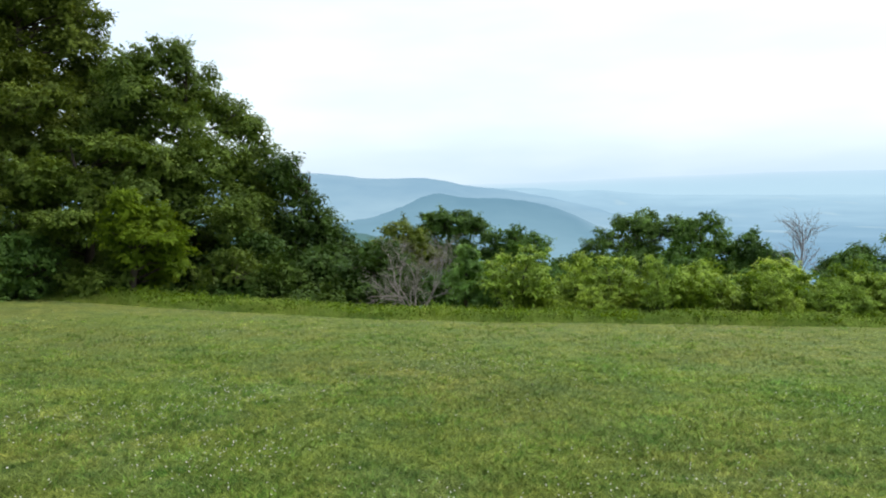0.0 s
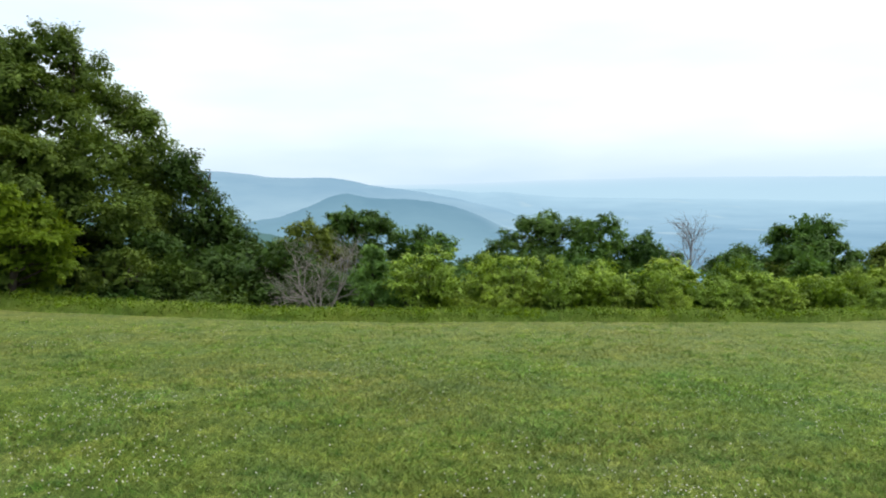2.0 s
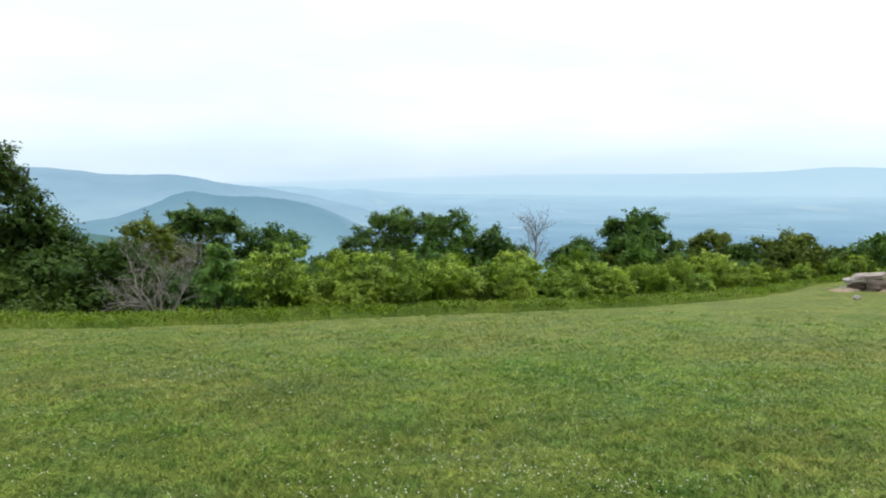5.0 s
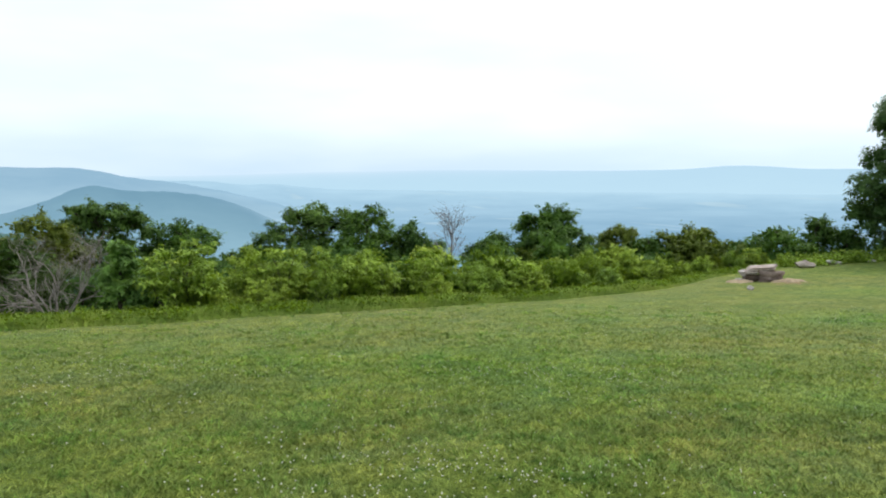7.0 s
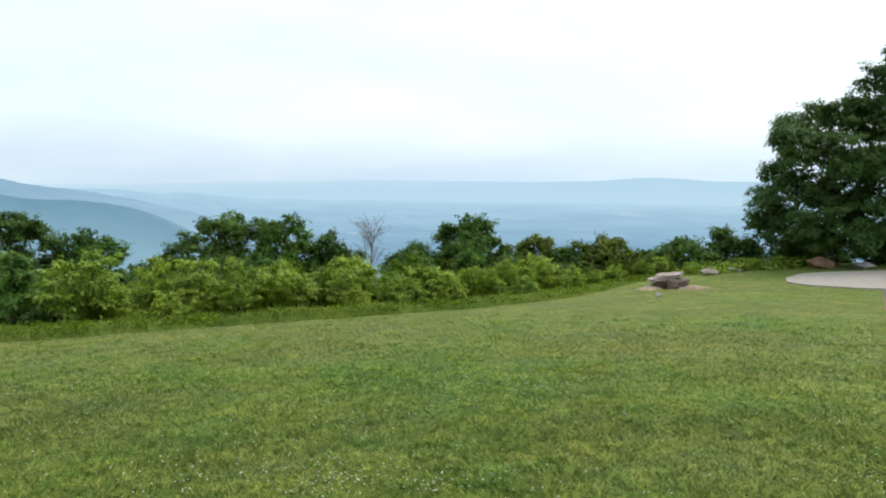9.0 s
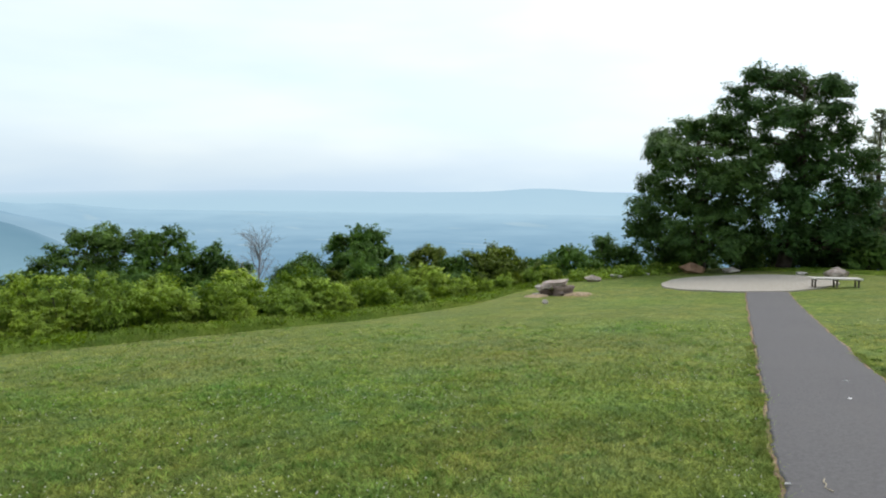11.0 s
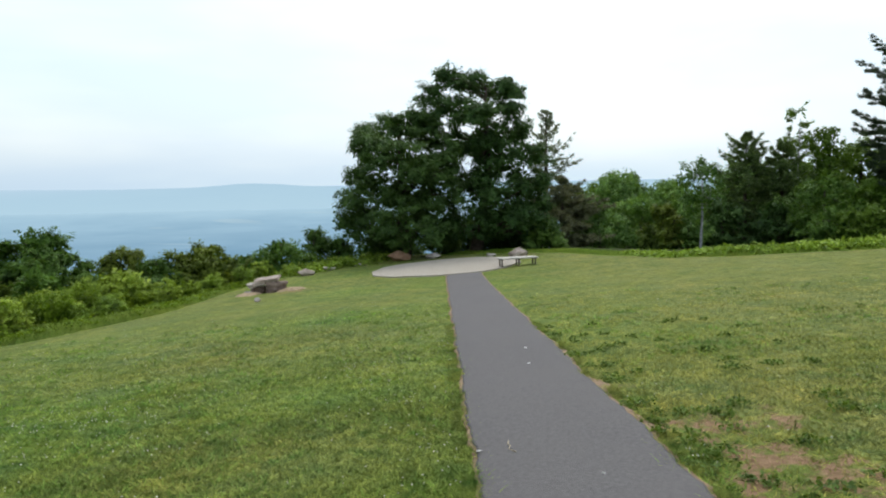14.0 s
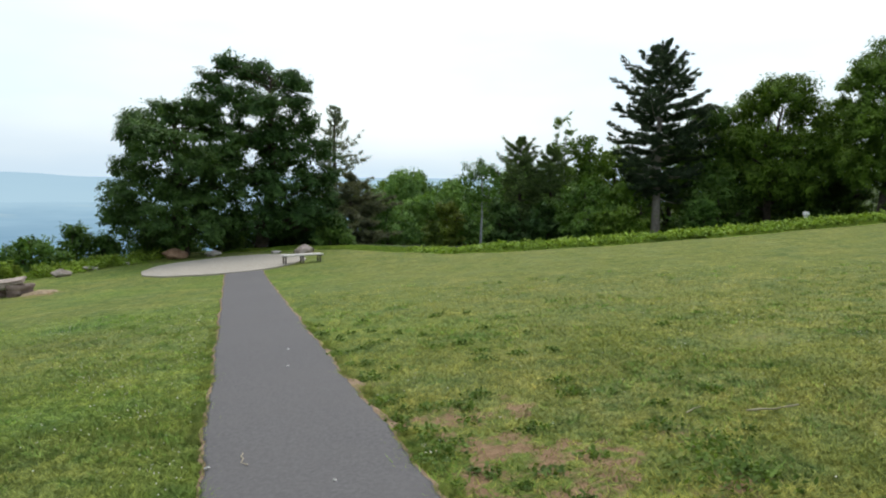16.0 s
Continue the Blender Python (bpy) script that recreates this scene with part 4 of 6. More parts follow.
lobed_tree("oak_tree", -8.3, 23.8, ((0.2, -0.5, 5.8, 0.91, 0.7), (-0.6, -1.3, 5, 0.96, 0.69), (0.9, 0.5, 4.9, 1.03, 0.89), (0.5, -0.9, 3.8, 1.04, 0.86), (1.8, 1.4, 3.9, 0.95, 0.83), (2.8, 0.6, 3.2, 0.66, 0.77), (1.7, -1.2, 2.4, 1.22, 0.96), (2.4, 1.1, 1.8, 1.22, 1.08), (0.3, -0.7, 1.9, 1.05, 0.87), (2.2, -1.3, 0.6, 1.41, 0.97), (3, 0.8, 0, 0.98, 1.18), (2.2, -0.4, -1.1, 1.56, 0.83), (0.2, 1.1, -0.8, 1.15, 1.05), (-1.4, -0.8, 3.8, 1.01, 0.84), (0.6, -1.6, 1.1, 0.92, 0.76), (-0.2, 0.2, -0.2, 1, 0.73), (-0.7, -0.9, 2.3, 0.85, 0.85)), LEAF_GROVE, 12, "large olive green oak with a dense domed crown", GROVE, swell=1.12, fill=60, gaps=0.0)
lobed_tree("tree", -11.8, 24.6, ((0.7, 0.6, 5.5, 1, 0.76), (0.7, 0, 4.2, 1.06, 0.88), (1.7, 0, 4.8, 0.81, 0.72), (0.8, 0.4, 2.9, 1.27, 1.09)), LEAF_OLIVE, 13, "yellowish green tree behind the grove", GROVE, swell=1.12, fill=60, gaps=0.0)
# shade at the grove's end is painted into these two trees' leaf colour
lobed_tree("tree", -4.9, 24.2, ((0.4, -0.5, 1.9, 0.68, 0.57), (0.9, 0.5, 1.4, 0.52, 0.6), (1.3, -0.2, 0.5, 0.87, 0.81), (1.9, -0.7, -0.2, 0.61, 0.69), (0.6, 0.2, -0.4, 1.18, 0.98), (2.2, -0.1, -1.1, 0.75, 0.89), (1, 0.8, -1.8, 1.32, 0.71)), LEAF_SHADED, 14, "dark green tree sloping down to the valley", GROVE, swell=1.12, fill=60, gaps=0.0)
lobed_tree("tree", -3.4, 22.6, ((1.3, 0.1, -1.1, 0.56, 0.65), (1.8, -0.1, -1.6, 0.52, 0.59), (0.8, 0.3, -1.8, 0.75, 0.52), (0.4, -0.1, -1.4, 0.73, 0.64)), LEAF_SHADED, 15, "low dark green tree at the grove's end", GROVE, swell=1.12, fill=60, gaps=0.0)
lobed_tree("tree", -9.9, 20.4, ((-0.3, 0.8, 3, 1.08, 0.39), (-1, -0.6, 2.3, 0.81, 0.41), (1.8, -0.1, 2.8, 0.93, 0.39), (2, 1.1, 2.4, 0.8, 0.45), (0.2, -0.6, 1.9, 1.05, 0.48), (1.5, -0.8, 1.6, 0.86, 0.49), (-1, -0.5, 1.2, 0.89, 0.55), (0.4, -1, 0.7, 1.11, 0.47), (-0.4, 0.6, -0.2, 1.35, 0.51), (-1.1, -0.8, -0, 0.81, 0.54), (1, -0.9, -0.7, 1.13, 0.4)), LEAF_GROVE, 16, "small tree with layered mid green leaves", GROVE, flat=0.42, swell=1.12, fill=60, gaps=0.0)
lobed_tree("tree", -7.9, 19.0, ((0.1, -0.4, 1.4, 0.27, 0.41), (0.2, 0.7, 0.9, 0.74, 0.35), (-0, -0.2, 0.5, 0.62, 0.33), (1.2, -0.2, 0.3, 0.6, 0.37), (0.2, 0.4, -0.1, 0.87, 0.4), (1.1, 0.1, -0.3, 0.61, 0.35), (0.1, 0.9, -0.8, 0.67, 0.33)), LEAF_BRIGHT, 17, "bright yellow green young tree", GROVE, flat=0.35, size=0.26, gaps=0.3, swell=1.12, fill=60)
lobed_tree("tree", -12.9, 19.8, ((1.5, 1, 4.1, 1.21, 0.51), (2.6, 0.9, 4.4, 0.65, 0.32), (0.4, 0.9, 3.2, 1.24, 0.62), (1.4, 0.6, 1.9, 1.12, 0.56), (0.6, -0.5, 1.6, 1.28, 0.77), (0.5, 0.6, 0.1, 1.51, 0.76), (1.7, 0.4, -0.4, 0.98, 0.56)), LEAF_OLIVE, 18, "mid green broadleaf tree beside the tall grass", GROVE, flat=0.42, swell=1.12, fill=60, gaps=0.0)
lobed_tree("tree", -17.5, 21.5, ((1.1, 1.3, 6.9, 1.96, 1.26), (1.7, 0.6, 4.3, 2.06, 1.38), (1.9, -0.5, 1.9, 2.09, 1.43), (1.2, 0.9, 8.8, 1.62, 1.21)), LEAF_OLIVE, 21, "tall mid green tree at the meadow's corner", GROVE, swell=1.12, fill=60, gaps=0.0)
tree_at(broadleaf, -10.9, 25.6, 7.9, "tree", 1.9, base=0.3, leaf=LEAF_OLIVE, cover=2.5, per=26, fill=1, gaps=0.3, seed=13, label="thin topped tree with sparse pale foliage", group=GROVE)
for x, y, top, rad, lf, seed in ((-5.4, 20.3, 0.0, 1.6, LEAF_OLIVE, 19), (-1.9, 23.6, -0.7, 1.5, LEAF_DARK, 20), (-4.0, 20.0, -0.4, 1.2, LEAF_SHADED, 22), (-2.4, 21.0, -1.0, 1.2, LEAF_SHADED, 23), (1.2, 21.8, -1.0, 1.3, LEAF_MID, 25), (2.6, 21.0, -1.2, 1.1, LEAF_DARK, 26), (-10.6, 18.8, 0.9, 1.3, LEAF_DARK, 24), (-0.7, 20.6, -1.0, 1.1, LEAF_DARK, 27), (0.6, 20.3, -1.1, 1.0, LEAF_MID, 28)):
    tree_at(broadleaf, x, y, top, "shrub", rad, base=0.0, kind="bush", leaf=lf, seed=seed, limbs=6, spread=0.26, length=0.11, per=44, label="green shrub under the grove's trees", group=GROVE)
# shrub row standing in for shadow at the grove's foot, coloured as shade
for k in range(13):
    x = -16.5 + 1.15 * k
    y = float(edge(x)) + 3.0 + 0.6 * (k % 3)
    tree_at(broadleaf, x, y, float(ground(x, y)) + 0.45 + 0.3 * (k % 4) / 3, "shrub", 0.9, base=0.0, kind="bush", leaf=(LEAF_SHADED, LEAF_DARK, LEAF_SHADED)[k % 3], per=36, limbs=4, seed=200 + k, label="low undergrowth standing in for the shade at the grove's foot", group="undergrowth")
# trees inside the grove carry the shade of its depth as leaf colour
for k in range(9):
    x = -17 + 2.0 * k
    y = float(edge(x)) + 5.6 + 1.2 * (k % 2)
    tree_at(broadleaf, x, y, float(ground(x, y)) + 3.6 - 0.13 * k, "tree", 1.9, base=0.0, kind="bush", leaf=LEAF_SHADED, cover=2.0, per=36, spread=0.42, length=0.17, limbs=5, seed=230 + k, label="dark shaded tree inside the grove", group=GROVE)
# out of view: four trees added to block sky light over the left lawn
for k, (x, y, h, rad) in enumerate(((-19.5, 15.5, 10, 4.0), (-11.5, 8.0, 13, 3.4), (-8.4, 3.2, 14, 3.8), (-8.0, -4.0, 14, 4.2))):
    tree_at(broadleaf, x, y, float(ground(x, y)) + h, "tree", rad, base=0.1, kind="bush", leaf=LEAF_MID, cover=1.3, per=50, spread=0.7, length=0.38, fill=8, limbs=8, seed=245 + k, label="tall unseen tree added to shade the meadow's left side", group=GROVE)
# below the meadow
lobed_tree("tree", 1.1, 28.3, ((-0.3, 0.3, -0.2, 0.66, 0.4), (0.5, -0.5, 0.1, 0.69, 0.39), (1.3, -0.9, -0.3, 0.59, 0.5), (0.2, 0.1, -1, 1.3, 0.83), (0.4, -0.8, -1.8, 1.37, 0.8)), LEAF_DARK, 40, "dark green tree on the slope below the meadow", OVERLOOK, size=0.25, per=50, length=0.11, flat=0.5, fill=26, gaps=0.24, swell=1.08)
lobed_tree("tree", -0.8, 26.4, ((0.4, -0.7, -0.4, 0.68, 0.51), (-0.4, 0.2, -1.1, 0.61, 0.57), (0.9, -0.2, -1.2, 0.87, 0.87), (-0.2, -0.8, -1.9, 1.06, 0.84)), LEAF_OLIVE, 41, "olive green tree behind the dead thicket", OVERLOOK, size=0.25, per=50, length=0.11, flat=0.5, fill=26, gaps=0.24, swell=1.08)
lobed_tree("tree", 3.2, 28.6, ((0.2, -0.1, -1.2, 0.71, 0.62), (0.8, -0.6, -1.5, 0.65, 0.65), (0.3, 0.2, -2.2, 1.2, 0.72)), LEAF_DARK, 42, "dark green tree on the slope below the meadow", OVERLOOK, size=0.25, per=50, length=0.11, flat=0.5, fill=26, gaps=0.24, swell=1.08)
lobed_tree("tree", 4.3, 27.0, ((0, 0.3, -0.9, 0.57, 0.57), (0.6, -0.2, -1.1, 0.58, 0.53), (0, -0.5, -1.7, 0.88, 0.66)), LEAF_MID, 43, "mid green tree on the slope below the meadow", OVERLOOK, size=0.25, per=50, length=0.11, flat=0.5, fill=26, gaps=0.24, swell=1.08)
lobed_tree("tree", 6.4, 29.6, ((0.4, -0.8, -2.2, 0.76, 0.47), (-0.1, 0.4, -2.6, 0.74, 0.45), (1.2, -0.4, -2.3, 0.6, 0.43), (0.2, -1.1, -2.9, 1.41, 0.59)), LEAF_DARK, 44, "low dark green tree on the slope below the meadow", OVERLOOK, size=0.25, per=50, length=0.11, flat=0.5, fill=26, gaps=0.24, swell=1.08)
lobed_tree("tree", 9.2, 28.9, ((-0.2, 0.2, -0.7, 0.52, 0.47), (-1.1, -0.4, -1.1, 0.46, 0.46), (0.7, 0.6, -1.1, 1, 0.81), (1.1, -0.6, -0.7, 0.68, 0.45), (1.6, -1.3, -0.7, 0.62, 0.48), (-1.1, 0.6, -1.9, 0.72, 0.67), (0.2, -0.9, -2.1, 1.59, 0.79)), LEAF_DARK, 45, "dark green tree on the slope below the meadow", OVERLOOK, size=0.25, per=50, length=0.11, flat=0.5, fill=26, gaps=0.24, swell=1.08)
lobed_tree("tree", 11.3, 26.0, ((-0.6, -1, -0.4, 0.63, 0.43), (-0.6, 0.3, -0.8, 0.58, 0.5), (-0.7, -0.5, -1.4, 0.91, 0.73), (0.7, 0, -1.4, 0.71, 0.71), (0.1, -0.3, -2.1, 1.22, 0.65), (-1.2, -0.2, -1.8, 0.82, 0.66)), LEAF_MID, 46, "mid green tree on the slope below the meadow", OVERLOOK, size=0.25, per=50, length=0.11, flat=0.5, fill=26, gaps=0.24, swell=1.08)
lobed_tree("tree", 13.1, 25.6, ((-0.1, -0.3, -1.1, 0.59, 0.31), (0, -0.9, -1.3, 0.6, 0.38), (-0.2, 0.1, -1.7, 0.72, 0.56), (0.6, -0.7, -1.8, 0.45, 0.45), (0.4, 0.2, -2.4, 0.99, 0.55)), LEAF_DARK, 47, "dark green tree on the slope below the meadow", OVERLOOK, size=0.25, per=50, length=0.11, flat=0.5, fill=26, gaps=0.24, swell=1.08)
lobed_tree("tree", 17.6, 22.8, ((-0, 0.3, -0.9, 0.69, 0.43), (-0, -0.6, -0.6, 0.56, 0.32), (1.1, -0.2, -0.8, 0.54, 0.45), (1, -0.8, -1.3, 0.44, 0.4), (-0.1, -0.9, -1.3, 0.95, 0.51), (0.8, -0, -2, 1.11, 0.49), (-0.6, 0.3, -1.6, 0.55, 0.42)), LEAF_MID, 48, "mid green round crowned tree on the slope below the meadow", OVERLOOK, size=0.26, length=0.12, flat=0.5, fill=26, gaps=0.24, swell=1.05)
lobed_tree("tree", 15.8, 24.6, ((-0.1, -0.8, -1.8, 0.53, 0.37), (0.8, -0.3, -1.8, 0.55, 0.43), (0.9, -0.8, -2.2, 0.85, 0.46), (-0.1, 0.4, -2.2, 0.62, 0.37)), LEAF_DARK, 49, "low dark green tree on the slope below the meadow", OVERLOOK, size=0.26, length=0.12)
lobed_tree("tree", 20.9, 22.1, ((0, -0.1, -1.5, 0.48, 0.31), (0.3, -0.7, -1.4, 0.34, 0.24), (-0.1, 0.2, -2, 0.62, 0.48), (0.3, -0.5, -2, 0.62, 0.48)), LEAF_OLIVE, 50, "olive green tree on the slope below the meadow", OVERLOOK, size=0.24, length=0.12)
lobed_tree("tree", 19.3, 21.5, ((-0, 0.2, -1.6, 0.2, 0.27), (-0.3, 0.1, -2, 0.31, 0.31), (-0.2, -0.2, -2.4, 0.53, 0.4)), LEAF_DARK, 51, "slender dark tree on the slope below the meadow", OVERLOOK, size=0.22, length=0.12)
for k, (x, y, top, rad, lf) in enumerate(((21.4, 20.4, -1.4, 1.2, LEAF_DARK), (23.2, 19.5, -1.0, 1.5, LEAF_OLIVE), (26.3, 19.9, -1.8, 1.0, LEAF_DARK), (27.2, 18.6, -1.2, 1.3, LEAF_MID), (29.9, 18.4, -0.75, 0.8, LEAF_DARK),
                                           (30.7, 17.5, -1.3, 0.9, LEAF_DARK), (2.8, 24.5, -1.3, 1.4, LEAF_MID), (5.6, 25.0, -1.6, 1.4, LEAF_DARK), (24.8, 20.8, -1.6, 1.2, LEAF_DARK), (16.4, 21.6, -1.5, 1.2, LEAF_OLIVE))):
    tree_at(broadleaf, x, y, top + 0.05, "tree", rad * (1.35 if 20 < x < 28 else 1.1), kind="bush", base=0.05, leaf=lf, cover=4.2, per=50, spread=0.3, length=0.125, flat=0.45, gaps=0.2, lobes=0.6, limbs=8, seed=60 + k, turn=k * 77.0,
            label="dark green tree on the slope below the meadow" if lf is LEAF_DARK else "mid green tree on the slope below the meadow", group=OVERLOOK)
tree_at(vase_tree, 13.7, 23.4, -0.25, "bare_tree", 0.8, 71, "leafless pale grey dead tree among shrubs")
for k in range(22):
    x = 2.2 + 1.1 * k
    y = float(edge(x)) + 5.3 + 0.7 * (k % 3)
    tree_at(broadleaf, x, y, float(ground(x, y)) + 1.35 + 0.3 * (k % 2), "shrub", 1.0, kind="bush", base=0.0, leaf=(LEAF_DARK, LEAF_MID, LEAF_OLIVE)[k % 3], cover=3.0, per=34, limbs=4, seed=300 + k, label="dense green brush on the slope below the meadow", group="brush")
tree_at(bare_tree, -0.1, 18.2, 0.36, "bare_tree", 1.7, 72, "dead grey brown thicket tree with dense bare twigs", stems=6, depth=5, thick=0.02, twig=0.8)
lobed_tree("tree", 1.3, 17.3, ((0.0, 0.0, -0.35, 0.1, 0.22), (0.05, 0, -0.62, 0.26, 0.2), (-0.12, 0.1, -0.9, 0.42, 0.2), (0.15, 0, -1.15, 0.56, 0.2), (0, 0, -1.45, 0.66, 0.2)), LEAF_SAP, 73, "fresh green sapling at the meadow's edge", size=0.16, per=22, length=0.11, flat=0.4)

# overlook trees
OAKS = "trees behind the terrace"
lobed_tree("oak_tree", 31.8, 14.3, ((0.8, 1.4, 3.7, 1.61, 0.81), (-0, -0.2, 4.1, 1.23, 0.71), (-1.5, 0.7, 2.75, 0.95, 0.9), (-0.8, 2.2, 1.4, 0.8, 0.74), (-1.5, 2.2, 0.2, 0.95, 1.11), (-2.3, -0.4, 2.2, 1.6, 1.09), (0.6, -0.8, 3.6, 1.23, 1.23), (-1.5, 0.5, 0.7, 1.61, 1.07), (1.2, -0.3, 1.4, 1.68, 1.54), (-1, 1.5, -1, 1.39, 0.94), (-1.6, -0.9, -0.7, 1.95, 1.3), (0.9, -1.3, -0.8, 1.36, 1.22), (0.2, -1.8, 0.8, 1.27, 1.27), (-0.4, -2.2, 2.2, 1.08, 1.03), (-2.0, 0.9, 3.1, 0.9, 0.75), (-1.4, 0.3, -0.6, 1.2, 0.7), (-1.4, 1.5, -0.5, 0.9, 0.6), (-0.8, -1.1, -1.3, 1.1, 0.6), (-1.0, -1.5, 0.3, 1.0, 0.6)), LEAF_OAK, 81, "dark green spreading oak behind the terrace", OAKS, size=0.36, length=0.125, per=82, flat=0.55, cover=1.05, reach=0.95, trunk_r=0.26, lean=0.5, gaps=0.32, fill=16, split=True)
lobed_tree("oak_tree", 34.3, 11.5, ((-0.4, 1, 6.3, 0.99, 0.71), (1.2, 0.6, 6.4, 0.98, 0.56), (0.3, -0.8, 6.2, 1.22, 0.64), (0.6, -1.8, 5.6, 1.04, 0.57), (-0.8, 2.1, 5.6, 0.76, 0.67), (-0.9, 0.7, 5.1, 1.35, 0.59), (-2.2, -0.9, 4.5, 1.38, 0.45), (0.7, -1.6, 3.9, 1.44, 0.63), (-1.3, 1.4, 3.8, 1.36, 0.92), (1.1, 0.4, 3.2, 1.39, 0.95), (0.2, -1.6, 2.6, 1.61, 1.09), (-0.1, -2.9, 2.3, 1, 1.12), (-0.1, 1.4, 1.4, 1.53, 1.26), (-0.6, -1.2, 0.6, 1.81, 1.29), (1.5, -2.5, 0.4, 1.17, 1.17), (0.7, -2.3, -1, 1.68, 1.03), (-1.4, -0.1, -0.9, 1.7, 1.05), (1.2, -1, -1.5, 1.89, 0.87), (0.5, -1.9, 4.85, 0.8, 0.42), (-0.9, -1.0, 2.9, 1.05, 0.55), (0.1, -2.3, 2.9, 1.15, 0.6), (-1.1, -1.2, 1.0, 1.2, 0.65), (0.0, -2.9, 1.4, 1.15, 0.7), (-0.3, -2.5, -0.5, 1.2, 0.6), (0.4, -3.5, -1.3, 0.85, 0.45), (-0.9, -0.6, 4.6, 0.8, 0.4), (-1.1, -0.5, -0.8, 1.0, 0.6)), LEAF_OAK, 82, "tall dark green oak behind the terrace", OAKS, size=0.36, length=0.125, per=82, flat=0.55, cover=1.05, reach=0.92, trunk_r=0.3, gaps=0.32, fill=16, split=True)
tree_at(conifer, 39.0, 7.85, 1.35, "cedar_tree", 2.75, 0.03, 12, CEDAR, 85, "brownish green red cedar", per=16, rise=0.25, shoulder=0.55, fingers=8)
for k, (x, y, top, rad) in enumerate(((33.5, 15.5, -0.8, 1.5), (36.0, 12.5, -0.6, 1.7), (37.5, 10.5, -0.3, 1.8), (34.8, 8.0, -0.6, 1.2), (32.4, 16.3, -1.3, 0.9), (33.4, 13.0, -1.0, 1.1))):
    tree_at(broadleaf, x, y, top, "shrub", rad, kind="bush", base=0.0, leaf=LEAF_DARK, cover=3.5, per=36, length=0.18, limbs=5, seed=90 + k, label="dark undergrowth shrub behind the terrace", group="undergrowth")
tree_at(conifer, 41.7, 9.4, 5.5, "pine_tree", 3.1, 0.12, 15, GREY_NEEDLES, 84, "thin sparse grey green pine", sparse=0.68, per=7, rise=0.9, shoulder=0.9, fingers=7)

# right woodland
lobed_tree("maple_tree", 44.2, -16.9, ((0.3, 1.2, 5.6, 1.3, 0.95), (-1.8, 0.2, 6.2, 1.45, 0.9), (-0.2, -1.9, 5, 1.27, 1.03), (-0.5, 0.7, 3.5, 1.86, 1.3), (-2.2, -1.1, 2.8, 1.67, 1.3), (0.8, 1.9, 3, 1.46, 1.46), (-1.5, -0, 1.3, 2.24, 1.19), (-0.4, -2.7, 1.5, 1.49, 1.25), (0.3, 1.6, 0.8, 1.6, 1.28)), LEAF_WOOD, 107, "large leafy green maple at the woodland edge", WOODS, size=0.4, length=0.15, per=66, gaps=0.0, fill=22, swell=1.14)
lobed_tree("tree", 38.3, -20.3, ((-0.4, 1.3, 6.2, 0.99, 0.89), (1.1, -0.4, 7.3, 1.26, 1.26), (0.6, 1.5, 5.1, 0.77, 0.77), (-1.3, 0.9, 4.3, 1.43, 1.19), (1.1, 1.1, 3.3, 1.09, 1.09), (-0.6, 0.4, 2, 1.7, 1.1), (-1.7, -0.4, 4.2, 1.6, 2.06), (-1, -1.9, 1.4, 1.85, 1.39)), LEAF_WOOD, 109, "tall leafy green tree at the woodland edge", WOODS, size=0.4, length=0.15, per=66, gaps=0.0, fill=22, swell=1.14)
lobed_tree("tree", 47.3, -14.2, ((-1, 0.1, 5.2, 1.1, 0.75), (0.7, 0.5, 4.7, 1.3, 1.1), (-0.5, -0.8, 3.8, 1.36, 1.15), (-1.3, 0.6, 2.3, 1.69, 1.35), (0.4, 0.9, 0.9, 1.59, 1.59), (-0.8, -0.2, 0.4, 1.7, 1.53)), LEAF_MID, 106, "yellowish green tree at the woodland edge", WOODS, size=0.4, length=0.15, per=60, gaps=0.0, fill=22, swell=1.14)
WOOD_FRONT = (
    (51.0, 6.1, 1.6, 3.0, LEAF_WOOD_LIT, "bush", 1), (48.5, 6.2, 1.4, 2.2, LEAF_WOOD_LIT, "bush", 1), (47.1, 2.5, 1.1, 2.3, LEAF_WOOD_LIT, "bush", 1), (40.8, 0.55, 2.2, 1.2, LEAF_MID, "round", 0.45),
    (47.9, -6.5, 4.0, 1.7, LEAF_WOOD, "bush", 0.9), (49.1, -5.0, 5.8, 1.2, LEAF_WOOD, "round", 0.35), (44.8, -20.8, 5.8, 2.3, LEAF_WOOD, "bush", 1), (38.5, -24.2, 8.9, 3.2, LEAF_WOOD, "bush", 1),
    (42.7, -5.6, 1.2, 2.2, LEAF_MID, "bush", 1), (43.0, -13.6, 1.8, 2.0, LEAF_DARK, "bush", 1), (44.8, -0.6, -0.3, 1.7, LEAF_OAK, "bush", 1), (47.0, -15.8, 3.0, 2.6, LEAF_DARK, "bush", 1),
    (43.5, 4.0, 0.2, 2.3, LEAF_WOOD_LIT, "bush", 1), (54, -2, 2.7, 3.2, LEAF_WOOD_LIT, "bush", 1))
